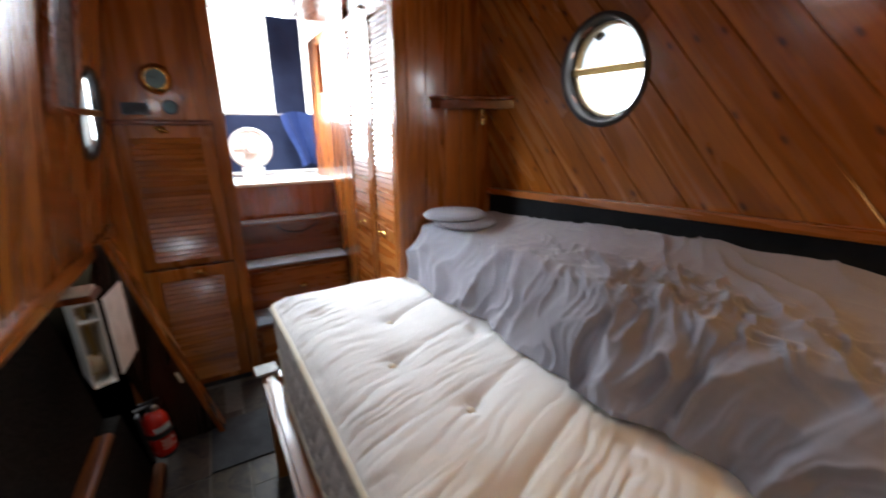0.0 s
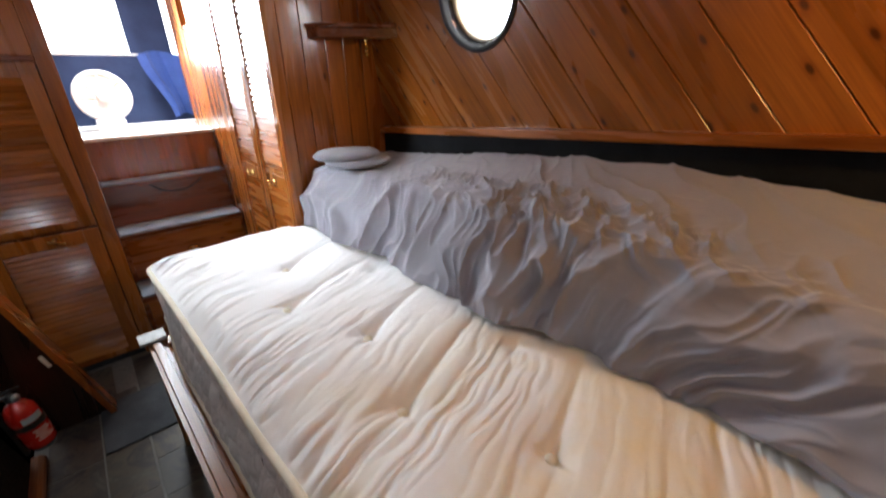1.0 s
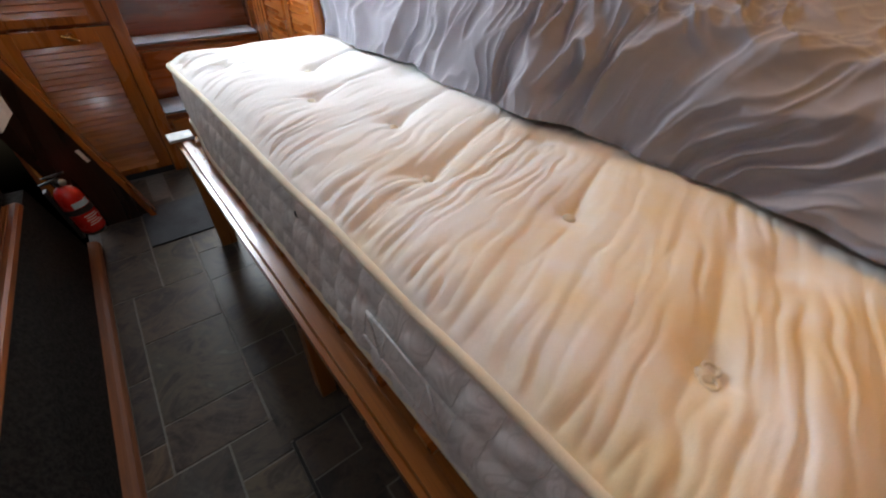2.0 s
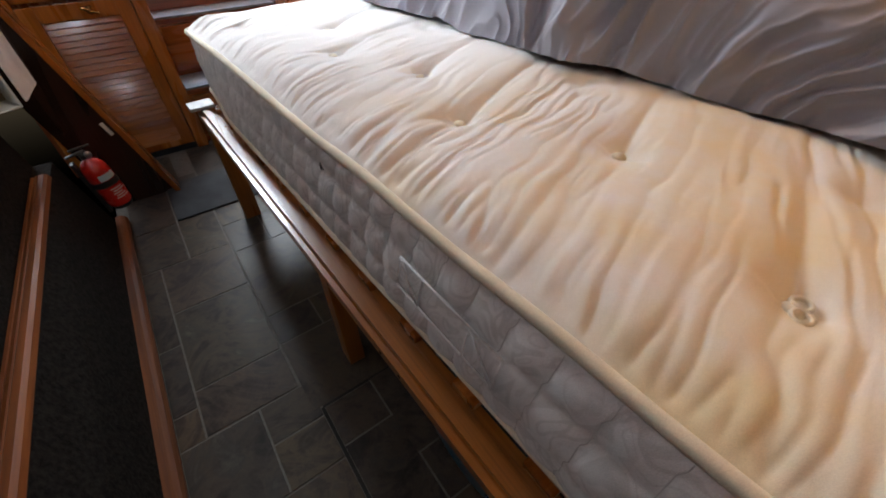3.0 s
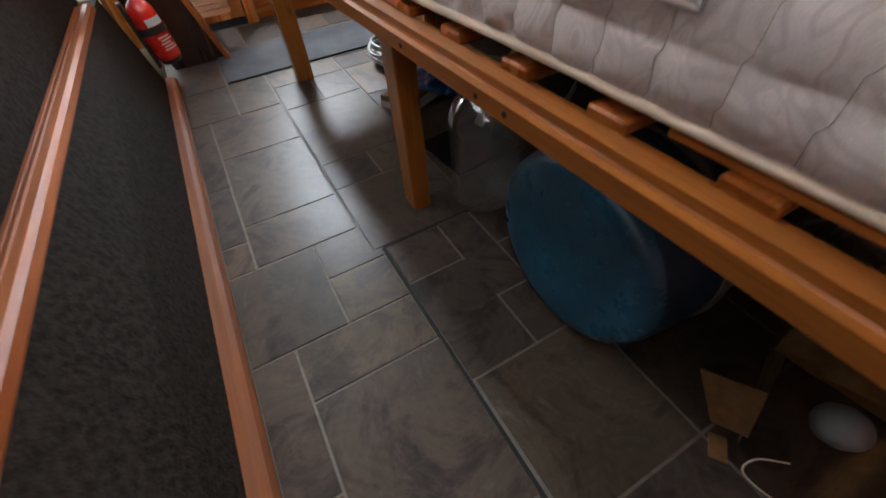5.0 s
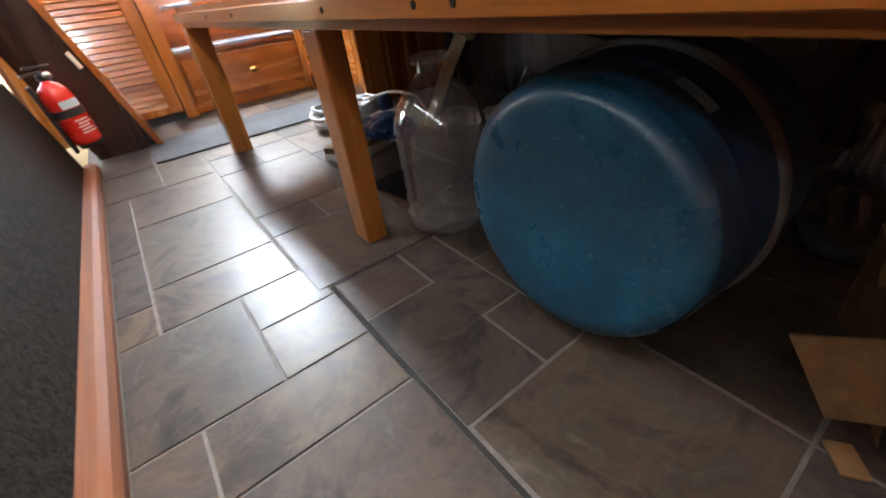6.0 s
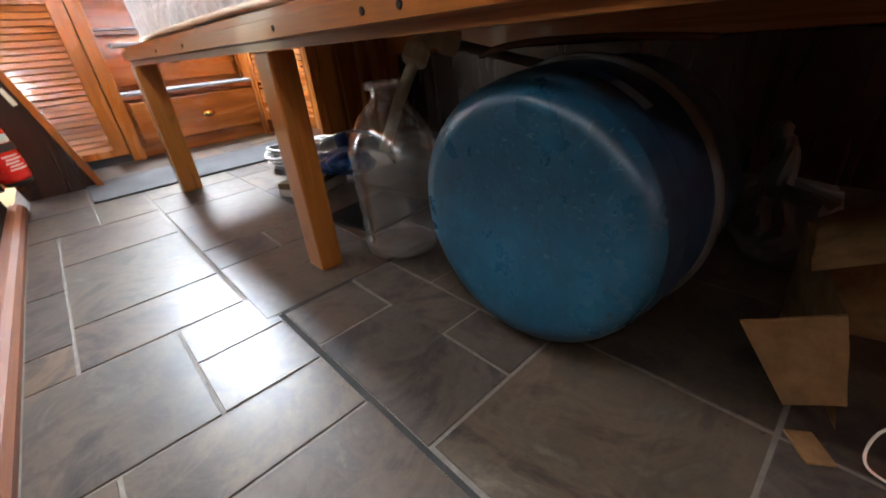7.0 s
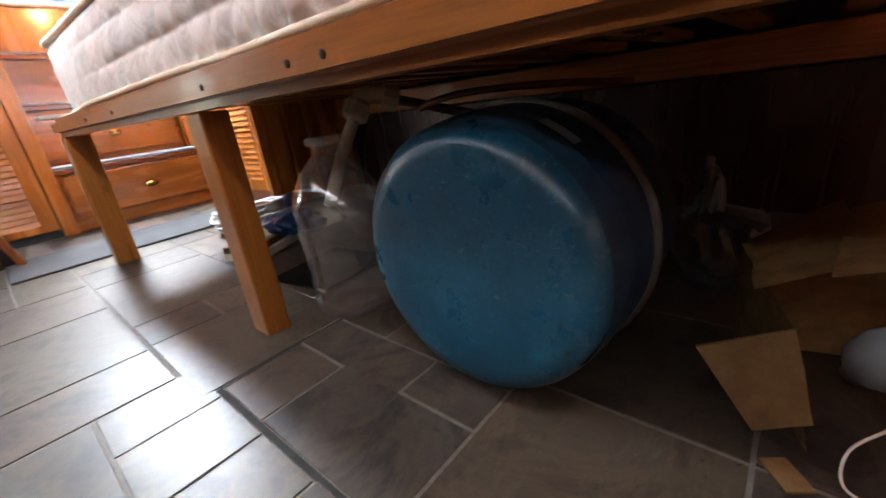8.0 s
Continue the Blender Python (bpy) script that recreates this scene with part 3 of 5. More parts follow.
# ---------------------------------------------------------------- locker with louvred doors
def louvre_door(owner, plane, lo, hi, z0, z1, axis_x, stile=0.045, rails=(0.05, 0.05), pitch=0.030, wood_set=None, label="", mids=()):
    """A framed louvre door. Runs from lo to hi along x (axis_x) or y, its outer face at plane, facing -y or -x."""
    ws = wood_set or pine
    t = 0.024

    def bx(a0, a1, zz0, zz1, d0, d1, bm=None, bev=0.002):
        if axis_x:
            return box(a0, a1, plane + d0, plane + d1, zz0, zz1, bev, bm)
        return box(plane + d0, plane + d1, a0, a1, zz0, zz1, bev, bm)

    bm = bx(lo, lo + stile, z0, z1, -t, 0)
    bm = bx(hi - stile, hi, z0, z1, -t, 0, bm)
    zs = [(z0, z0 + rails[0]), (z1 - rails[1], z1)] + [(m - 0.03, m + 0.03) for m in mids]
    for a, b in zs:
        bm = bx(lo + stile, hi - stile, a, b, -t + 0.001, 0, bm)
    door = part("door", bm, ws["Z"], owner, label)
    part("door_back", bx(lo + stile, hi - stile, z0 + 0.01, z1 - 0.01, -0.004, -0.0005, None, 0), redwood["Z"], door)
    w = hi - lo - 2 * stile
    slat_bm = box(-w / 2, w / 2, -0.0035, 0.0035, -pitch * 0.62, pitch * 0.62, 0.0015, seg=1)
    me = mesh_of("slat", slat_bm, ws["X"])
    edges = sorted(b for a, b in zs)[:-1], sorted(a for a, b in zs)[1:]
    tilt = radians(-21)
    for a, b in zip(*edges):
        n = max(1, int((b - a) / pitch))
        for i in range(n):
            z = a + (b - a) * (i + 0.5) / n
            if axis_x:
                m = pose((lo + hi) / 2, plane - t * 0.52, z) @ Matrix.Rotation(tilt, 4, "X")
            else:
                m = pose(plane - t * 0.52, (lo + hi) / 2, z, 0, 0, -90) @ Matrix.Rotation(tilt, 4, "X")
            piece("slat", me, m, door)
    return door


def t_handle(owner, x, y, z):
    """A brass turn handle on a round plate."""
    bm = lathe([(0, 0), (0.017, 0), (0.017, 0.004), (0.009, 0.007), (0.007, 0.022), (0, 0.022)], pose(x, y, z, 90), 20)
    bm = box(-0.030, 0.030, -0.006, 0.006, -0.005, 0.005, 0.003, bm, pose(x, y - 0.024, z, 0, 22, 0))
    part("handle", bm, brass, owner, "brass turn handle", smooth=True)


LOCK_L, LOCK_R = -0.305, 0.092
locker = thing("locker", (-0.1, FORE, 0), "tall varnished pine locker with two louvred doors", "locker")
part("carcass", box(-0.46, LOCK_R + 0.03, FORE + 0.001, 2.85, 0.0, CEIL), redwood["Z"], locker)
part("post", box(LOCK_R, LOCK_R + 0.055, FORE - 0.022, 2.85, 0.0, CEIL, 0.004), pine["Z"], locker)
part("stile", box(-0.44, LOCK_L + 0.004, FORE - 0.018, FORE + 0.001, 0.0, CEIL, 0.003), pine["Z"], locker)
part("plinth", box(LOCK_L + 0.004, LOCK_R, FORE - 0.004, FORE + 0.001, 0.0, 0.035), black_rubber, locker)
part("head_panel", box(LOCK_L + 0.004, LOCK_R, FORE - 0.016, FORE + 0.001, 1.415, CEIL, 0.002), pine["Z"], locker)
part("head_rail", box(LOCK_L - 0.005, LOCK_R + 0.002, FORE - 0.034, FORE + 0.001, 1.396, 1.414, 0.004), redwood["X"], locker)
d = louvre_door(locker, FORE, LOCK_L + 0.008, LOCK_R - 0.004, 0.722, 1.392, True, stile=0.055, rails=(0.03, 0.055), pitch=0.0235)
t_handle(d, -0.115, FORE - 0.024, 1.372)
d = louvre_door(locker, FORE, LOCK_L + 0.008, LOCK_R - 0.004, 0.038, 0.708, True, stile=0.055, rails=(0.03, 0.06), pitch=0.0235)
t_handle(d, -0.062, FORE - 0.024, 0.678)

clock = thing("ship_clock", (-0.10, FORE - 0.02, 1.588), "round brass ship's clock on the locker head", "clock")
part("bezel", lathe([(0.0, 0), (0.062, 0), (0.064, 0.006), (0.052, 0.016), (0.047, 0.026), (0.039, 0.028), (0.038, 0.018), (0, 0.018)], pose(-0.10, FORE - 0.016, 1.588, 90), 40), brass, clock, smooth=True)
part("dial", lathe([(0, 0), (0.038, 0), (0.038, 0.003), (0, 0.003)], pose(-0.10, FORE - 0.035, 1.588, 90), 32), wall_dial, clock, "grey-green dial under glass")
bm = box(-0.001, 0.001, -0.001, 0, 0.0, 0.026, 0, None, pose(-0.10, FORE - 0.039, 1.588, 0, 40))
bm = box(-0.0015, 0.0015, -0.001, 0, 0.0, 0.018, 0, bm, pose(-0.10, FORE - 0.039, 1.588, 0, -70))
part("clock_hand", bm, black_plastic, clock)
sock = thing("switch_panel", (-0.197, FORE - 0.016, 1.462), "black switch panel screwed to the locker head", "panel")
bm = box(-0.247, -0.147, FORE - 0.027, FORE - 0.0165, 1.437, 1.487, 0.004)
part("plate", bm, black_plastic, sock)
for i in range(3):
    part("rocker", box(-0.235 + 0.03 * i, -0.217 + 0.03 * i, FORE - 0.032, FORE - 0.026, 1.449, 1.475, 0.002), black_rubber, sock)
gauge = thing("round_gauge", (-0.066, FORE - 0.016, 1.470), "small round teal gauge beside the switch panel", "gauge")
part("rim", lathe([(0, 0), (0.031, 0), (0.031, 0.008), (0.026, 0.012), (0.025, 0.008), (0, 0.008)], pose(-0.066, FORE - 0.016, 1.470, 90), 32), black_plastic, gauge, smooth=True)
part("dial", lathe([(0, 0), (0.025, 0), (0.0, 0.002)], pose(-0.066, FORE - 0.0245, 1.470, 90), 24), wall_dial, gauge, "teal dial")

# ---------------------------------------------------------------- companionway steps
ST_L, ST_R = LOCK_R + 0.057, WARD_X - 0.002


def cup_pull(owner, x, y, z):
    bm = lathe([(0.0, 0.020), (0.012, 0.019), (0.024, 0.012), (0.029, 0.0), (0.026, 0.0), (0.021, 0.010), (0.010, 0.016), (0, 0.017)], pose(x, y, z, 90), 24)
    bmesh.ops.scale(bm, vec=(1.05, 1, 0.62), verts=bm.verts, space=Matrix.Translation((-x, -y, -z)))
    part("pull", bm, brass, owner, "brass cup pull", smooth=True)


steps = thing("cabin_steps", (0.45, 2.6, 0), "varnished pine cabin steps with drawers and grey carpeted treads", "steps")
fronts = [(FORE + 0.03, 0.0, 0.262), (2.615, 0.285, 0.543), (2.775, 0.57, 0.782)]
for i, (y, z0, z1) in enumerate(fronts):
    part("riser", box(ST_L, ST_R, y, 2.95, z0, z1 - 0.002), (pine if i < 2 else redwood)["X"], steps)
    part("tread", box(ST_L, ST_R, y - 0.02, 2.95, z1, z1 + 0.020, 0.004), redwood["X"], steps)
    bm = box(ST_L + 0.006, ST_R - 0.004, y - 0.016, 2.94, z1 + 0.0205, z1 + 0.031, 0.004)
    part("step_carpet", bm, tread_mat, steps, "blue-grey carpet tread")
for y, z0, z1, x, zp in ((FORE + 0.03, 0.062, 0.250, 0.486, 0.154), (2.615, 0.320, 0.533, 0.463, 0.415)):
    dr = part("drawer_front", box(ST_L + 0.018, ST_R - 0.018, y - 0.016, y - 0.0005, z0, z1, 0.004), pine["X"], steps)
    cup_pull(dr, x, y - 0.016, zp)
part("upper_riser", box(ST_L, ST_R, 2.86, 2.95, 0.814, 1.025), pine["Z"], steps)
part("sill", box(ST_L - 0.02, ST_R, 2.82, 3.02, 1.026, 1.046, 0.005), white_paint, steps, "white-painted companionway sill")
cord = thing("wire", (0.5, 2.73, 0.8), "thin dark wire drooping under the top tread", "wire")
part("flex", tube(smooth_path([(0.36, 2.768, 0.78), (0.42, 2.766, 0.735), (0.52, 2.765, 0.725), (0.60, 2.766, 0.76), (0.63, 2.768, 0.79)]), 0.004, 6), black_rubber, cord, smooth=True)

# ---------------------------------------------------------------- wardrobe
wardrobe = thing("wardrobe", (0.9, 1.9, 0), "varnished pine wardrobe with tall louvred doors", "wardrobe")
part("carcass", box(WARD_X + 0.004, HULL_R + 0.04, WARD_Y + 0.016, 2.42, 0.0, CEIL), redwood["Z"], wardrobe)
part("corner_post", box(WARD_X - 0.024, WARD_X + 0.03, WARD_Y - 0.002, WARD_Y + 0.012, 0.0, CEIL, 0.003), pine["Z"], wardrobe)
part("end_stile", box(WARD_X - 0.020, WARD_X + 0.004, 2.335, 2.42, 0.0, CEIL, 0.003), pine["Z"], wardrobe)
part("kick", box(WARD_X - 0.010, WARD_X + 0.004, WARD_Y + 0.014, 2.33, 0.0, 0.075), redwood["Y"], wardrobe)
x0 = WARD_X + 0.032
i = 0
while x0 < HULL_R + 0.04:
    w = (0.085, 0.096, 0.078)[i % 3]
    part("plank", box(x0, min(x0 + w - 0.0022, HULL_R + 0.045), WARD_Y, WARD_Y + 0.014, 0.0, CEIL, 0.0022, seg=1), pine["Z"], wardrobe)
    x0 += w
    i += 1
for lo, hi, ky in ((WARD_Y + 0.014, 1.992, 1.838), (1.996, 2.332, 2.122)):
    d = louvre_door(wardrobe, WARD_X, lo, hi, 0.08, 1.90, False, stile=0.040, rails=(0.05, 0.05), pitch=0.0235, mids=(0.898,))
    bm = lathe([(0, 0), (0.012, 0), (0.012, 0.003), (0.005, 0.006), (0.005, 0.014), (0.013, 0.020), (0.014, 0.026), (0.008, 0.031), (0, 0.032)], pose(WARD_X - 0.024, ky, 0.892, 0, -90), 20)
    part("knob", bm, brass, d, "small brass knob", smooth=True)
bm = lathe([(0, 0), (0.016, 0), (0.016, 0.004), (0.006, 0.008), (0.006, 0.02), (0, 0.02)], pose(WARD_X - 0.02, 2.02, 1.90, 0, -90), 16)
bm = tube(smooth_path([(WARD_X - 0.04, 2.02, 1.90), (WARD_X - 0.06, 2.03, 1.875), (WARD_X - 0.045, 2.04, 1.85)]), 0.004, 8, bm)
hk = thing("coat_hook", (WARD_X - 0.02, 2.02, 1.90), "dark steel hook at the head of the wardrobe doors", "hook")
part("hook", bm, steel, hk, smooth=True)

# the smooth side panel between wardrobe and companionway, with a small open niche
panel = thing("side_panel", (WARD_X, 2.7, 0), "glossy pine side panel with a small open niche by the steps", "panel")
ny0, ny1, nz0, nz1 = 2.72, 3.02, 1.60, 1.90
for a0, a1, z0, z1 in ((2.422, ny0, 0, CEIL), (ny1, 3.30, 0, CEIL), (ny0, ny1, 0, nz0), (ny0, ny1, nz1, CEIL)):
    part("board", box(WARD_X, WARD_X + 0.03, a0, a1, z0, z1), pine["Z"], panel)
part("niche", box(WARD_X + 0.13, WARD_X + 0.14, ny0 - 0.02, ny1 + 0.02, nz0 - 0.02, nz1 + 0.02), redwood["Z"], panel)
part("niche_shelf", box(WARD_X + 0.03, WARD_X + 0.13, ny0 - 0.01, ny1 + 0.01, nz0 - 0.02, nz0 - 0.001), pine["Y"], panel)
for zz in (nz1 - 0.001, nz0 - 0.012):
    part("niche_edge", box(WARD_X - 0.010, WARD_X - 0.0005, ny0 - 0.012, ny1 + 0.012, zz, zz + 0.013, 0.002), pine["Y"], panel)

# fore bulkhead above the opening, and the port jamb
part_top = part("wall_fore", box(LOCK_R, HULL_R + 0.1, 2.62, 2.66, CEIL - 0.0, 2.10), redwood["X"], None, "dark wooden beam over the companionway", kind="structure")
tagged(part_top, category="wall")
tagged(part("wall_fore_jamb", box(-0.46, LOCK_R + 0.055, 2.851, 3.30, 0.0, 2.12), pine["Z"], None, "varnished jamb of the companionway", kind="structure"), category="wall")
tagged(part("wall_fore_side", box(WARD_X + 0.15, WARD_X + 0.19, 2.421, 3.30, 0.0, 2.12), redwood["Z"], None, "plain boarding behind the niche", kind="structure"), category="wall")

# ---------------------------------------------------------------- the covered deck outside
tagged(part("floor_deck", box(-0.9, 1.7, 3.02, 4.4, 1.0, 1.03), white_paint, None, "pale painted deck outside the companionway", kind="structure"), category="floor")
hood = thing("deck_hood", (0.4, 3.7, 1.05), "navy canvas deck hood with a clear window", "hood")
HY = 3.62
bm = sheet_mesh([[(x, HY + 0.012 * math.sin(9 * x + z), z) for x in [-0.9 + 0.1 * i for i in range(27)]] for z in (1.045, 1.15, 1.25, 1.35, 1.44, 1.478)])
part("lower_canvas", bm, navy_canvas, hood, smooth=True)
bm = sheet_mesh([[(x, HY + 0.010 * math.sin(30 * x), z) for x in [0.545 + 0.02 * i for i in range(13)]] for z in (1.478, 1.7, 1.95, 2.2, 2.5)])
part("side_canvas", bm, navy_canvas, hood, smooth=True)
bm = sheet_mesh([[(x, HY + 0.010 * math.sin(30 * x), z) for x in [-0.9 + 0.05 * i for i in range(20)]] for z in (1.478, 1.7, 1.95, 2.2, 2.5)])
part("side_canvas", bm, navy_canvas, hood, smooth=True)
part("seam", box(-0.9, 1.7, HY - 0.012, HY - 0.004, 1.470, 1.484, 0.002), white_plastic, hood, "pale welded seam")
tagged(part("sky_backdrop", box(-2.2, 3.0, 4.6, 4.62, 1.0, 3.4), day_white, None, "bright white overcast sky beyond the hood", kind="structure"), category="backdrop")
drape = thing("blue_cover", (0.66, 3.5, 1.05), "folded blue canvas cover hanging by the companionway", "cover")
rows = []
for i in range(22):
    z = 1.47 - 0.40 * i / 21
    rows.append([])
    for j in range(15):
        s = j / 14
        x0 = 0.56 + 0.13 * soft(0, 1, i / 21)
        rows[-1].append((x0 + (0.86 - x0) * s, 3.50 + 0.035 * math.sin(9 * s + 3 * z) + 0.012 * math.sin(31 * s), z + 0.03 * math.sin(4 * s)))
part("canvas", sheet_mesh(rows), blue_canvas, drape, smooth=True)
reel = thing("hose_reel", (0.31, 3.3, 1.05), "white spoked plastic hose reel standing on the deck", "hose reel")
RC = (0.315, 3.34, 1.235)
bm = lathe([(0.125, -0.015), (0.142, -0.010), (0.146, 0.0), (0.142, 0.010), (0.125, 0.015), (0.120, 0.0), (0.125, -0.015)], pose(*RC, 90), 48)
part("rim", bm, white_plastic, reel, smooth=True)
part("disc", lathe([(0, -0.006), (0.122, -0.004), (0.122, 0.004), (0, 0.006)], pose(*RC, 90), 48), white_plastic, reel)
part("hub", lathe([(0, -0.02), (0.035, -0.02), (0.038, 0.0), (0.035, 0.03), (0.02, 0.036), (0, 0.036)], pose(*RC, 90), 24), white_plastic, reel, smooth=True)
for k in range(8):
    part("spoke", box(-0.006, 0.006, -0.014, -0.007, 0.04, 0.118, 0.002, None, pose(*RC) @ Matrix.Rotation(k * math.pi / 4, 4, "Y")), white_paint, reel)
part("foot", box(0.24, 0.39, 3.31, 3.37, 1.031, 1.10, 0.01), white_plastic, reel)

# ---------------------------------------------------------------- portholes
def porthole(name, wall, centre, label, latch):
    at = wall @ Matrix.Translation((centre[0], centre[1], 0.012))
    o = at.translation
    ob = thing(name, o, label, "porthole", kind="structure")
    r = centre[2]
    part("ring", lathe([(r - 0.004, -0.06), (r - 0.002, 0.002), (r + 0.004, 0.010), (r + 0.012, 0.011), (r + 0.017, 0.004), (r + 0.017, 0.0), (r - 0.001, 0.0), (r - 0.007, -0.06)], at, 64), black_rubber, ob, "black rubber ring", smooth=True)
    deep = 0.0 if latch else 0.034
    g = part("pane", lathe([(0, deep - 0.045), (r - 0.006, deep - 0.045), (r - 0.006, deep - 0.041), (0, deep - 0.041)], at, 48), glass, ob)
    g.visible_shadow = False
    part("bar", box(-r * 0.97, r * 0.97, -0.012, 0.012, deep - 0.040, deep - 0.024, 0.004, None, at @ pose(0, 0.006, 0, 0, 0, 0)), dull_brass, ob, "brass glazing bar")
    part("liner", lathe([(r - 0.008, -0.058), (r - 0.009, -0.03), (r - 0.016, -0.03), (r - 0.018, -0.058)], at, 48), cream_plastic, ob, smooth=True)
    if not latch:
        tagged(part("bank_backdrop", lathe([(0, -0.022), (r - 0.010, -0.022), (r - 0.010, -0.026), (0, -0.026)], at, 48), day_bank, None, "bright blurred bank close outside the corridor porthole", kind="structure"), category="backdrop")
    if latch:
        part("latch", box(-0.012, 0.012, -0.008, 0.008, -0.038, -0.016, 0.004, None, at @ pose(0.03, 0.105, 0, 0, 0, -30)), black_plastic, ob)
    return ob


porthole("window_1", WALL_R, PORT, "round porthole with a black ring and a brass bar", True)
# the last of these is unseen, added to house the floor's fill lamp
for i, hole in enumerate(PORTS_L):
    porthole("window_%d" % (i + 2), WALL_L, hole, "round porthole in the corridor side", False)
bm = box(HULL_R + 0.35, HULL_R + 0.37, -0.6, 2.6, 0.9, 2.6)
tagged(part("bank_backdrop", bm, day_bank, None, "bright blurred bank outside the porthole", kind="structure"), category="backdrop")
bm = box(-0.85, -0.83, -1.6, 6.4, 0.9, 2.4)
tagged(part("bank_backdrop", bm, day_bank, None, "bright blurred bank outside the corridor porthole", kind="structure"), category="backdrop")

# corner shelf with a brass hook under it
shelf = thing("corner_shelf", (1.05, WARD_Y, 1.48), "small varnished corner shelf on the wardrobe's end panel", "shelf")
pts = [(0.905, WARD_Y - 0.001), (0.925, WARD_Y - 0.045), (1.0, WARD_Y - 0.10), (1.10, WARD_Y - 0.155), (1.19, WARD_Y - 0.20), (1.198, WARD_Y - 0.20), (1.198, WARD_Y - 0.001)]
part("board", prism(pts, 0.034, pose(0, 0, 1.462), None, 0.004), redwood["X"], shelf)
part("lip", tube(smooth_path([(x, y, 1.504) for x, y in pts[:5]], 5), 0.008, 8), redwood["X"], shelf, smooth=True)
hook = thing("brass_hook", (1.15, WARD_Y - 0.05, 1.47), "brass hook under the corner shelf", "hook")
bm = lathe([(0, 0), (0.012, 0), (0.012, -0.004), (0.006, -0.007), (0.006, -0.030), (0.011, -0.036), (0.011, -0.060), (0.004, -0.066), (0, -0.066)], pose(1.13, WARD_Y - 0.06, 1.4615), 16)
part("stem", bm, brass, hook, smooth=True)

# framed picture on the corridor side
pic = thing("framed_picture", tuple((WALL_L @ Vector((-1.72, 0.72, 0.02)))), "narrow framed picture hung on the corridor boards", "picture")
P0 = WALL_L @ Matrix.Translation((-1.72, 0.70, 0.0125))
bm = None
for a0, a1, b0, b1 in ((-0.14, -0.115, -0.22, 0.22), (0.115, 0.14, -0.22, 0.22), (-0.115, 0.115, -0.22, -0.195), (-0.115, 0.115, 0.195, 0.22)):
    bm = box(a0, a1, b0, b1, 0.0, 0.022, 0.004, bm, P0)
part("picture_frame", bm, redwood["Y"], pic)
pic_mat = plain("faded_blue_print", (0.16, 0.20, 0.25), 0.25, vary=0.35, scale=9.0)
part("print", box(-0.115, 0.115, -0.195, 0.195, 0.003, 0.008, 0, None, P0), pic_mat, pic, "faded grey-blue print")

# open brass cabin lamp on the hull side, at the head of the bunk
LM = WALL_R @ Matrix.Translation((-0.30, 0.43, 0.012))
wl = thing("wall_lamp", LM.translation, "brass cabin lamp on the boarded hull side", "lamp")
part("back_plate", lathe([(0, 0), (0.040, 0), (0.042, 0.004), (0.030, 0.010), (0.012, 0.014), (0, 0.014)], LM, 28), brass, wl, smooth=True)
part("arm", tube(smooth_path([LM @ Vector(p) for p in ((0, 0, 0.01), (0.0, 0.0, 0.10), (0, 0.010, 0.18), (0, 0.025, 0.23))]), 0.007, 10), brass, wl, smooth=True)
part("cup", lathe([(0.006, 0.0), (0.018, 0.006), (0.022, 0.014), (0.019, 0.014), (0.014, 0.008), (0, 0.006)], Matrix.Translation(LM @ Vector((0, 0.025, 0.23))), 20), brass, wl, smooth=True)

# ---------------------------------------------------------------- bunk
RAIL_SKEW = 0.036
SKEW = 0.045                           # the bunk stands a little askew


def rail_x(y):
    return 0.116 + RAIL_SKEW * (1.61 - y)


bunk = thing("bunk_frame", (0.4, 0.8, 0), "varnished softwood bunk frame on square posts with slats", "bed frame")
Y0, Y1 = -0.55, 1.615
LENGTH = Y1 - Y0
spin = Matrix.Translation((rail_x(Y1), Y1, 0)) @ Matrix.Rotation(math.atan(RAIL_SKEW), 4, "Z")
RAIL_Z0, RAIL_Z1 = 0.402, 0.454


def rail_mesh():
    b = box(0, 0.052, -LENGTH, 0, RAIL_Z0, RAIL_Z1)
    es = [e for e in b.edges if abs(e.verts[0].co.y - e.verts[1].co.y) > 0.5]
    bmesh.ops.bevel(b, geom=es, offset=0.014, segments=7, affect="EDGES")
    bmesh.ops.subdivide_edges(b, edges=[e for e in b.edges if abs(e.verts[0].co.y - e.verts[1].co.y) > 0.5], cuts=30)
    for v in b.verts:
        v.co.x += 0.002 * noise.noise(Vector((v.co.y * 3, 0, 1)))
        v.co.z += 0.002 * noise.noise(Vector((v.co.y * 3, 0, 7)))
    bmesh.ops.transform(b, matrix=spin, verts=b.verts)
    return b


part("rail", rail_mesh(), oak["Y"], bunk)
part("bearer", box(0.066, 0.135, -LENGTH + 0.02, -1.50, 0.4565, 0.466, 0.003, None, spin), oak["Y"], bunk, "long worn board laid on the slats")
for px, yy, lw in ((0.121, 1.560, 0.062), (0.168, 0.658, 0.046), (0.20, -0.42, 0.05)):
    part("leg", box(px, px + lw, yy - 0.03, yy + 0.03, 0.0, RAIL_Z0 - 0.001, 0.004), oak["Z"], bunk)
part("end_board", box(-0.022, 0.062, -0.030, 0.045, RAIL_Z1 + 0.001, RAIL_Z1 + 0.012, 0.003, None, spin), worn_paint, bunk, "pale painted end cap")
part("back_rail", box(1.16, 1.21, Y0, WARD_Y - 0.01, 0.35, 0.43, 0.004), oak["Y"], bunk)
part("ledger", box(0.053, 0.071, -LENGTH + 0.02, -0.03, 0.407, 0.437, 0.002, None, spin), oak["Y"], bunk)
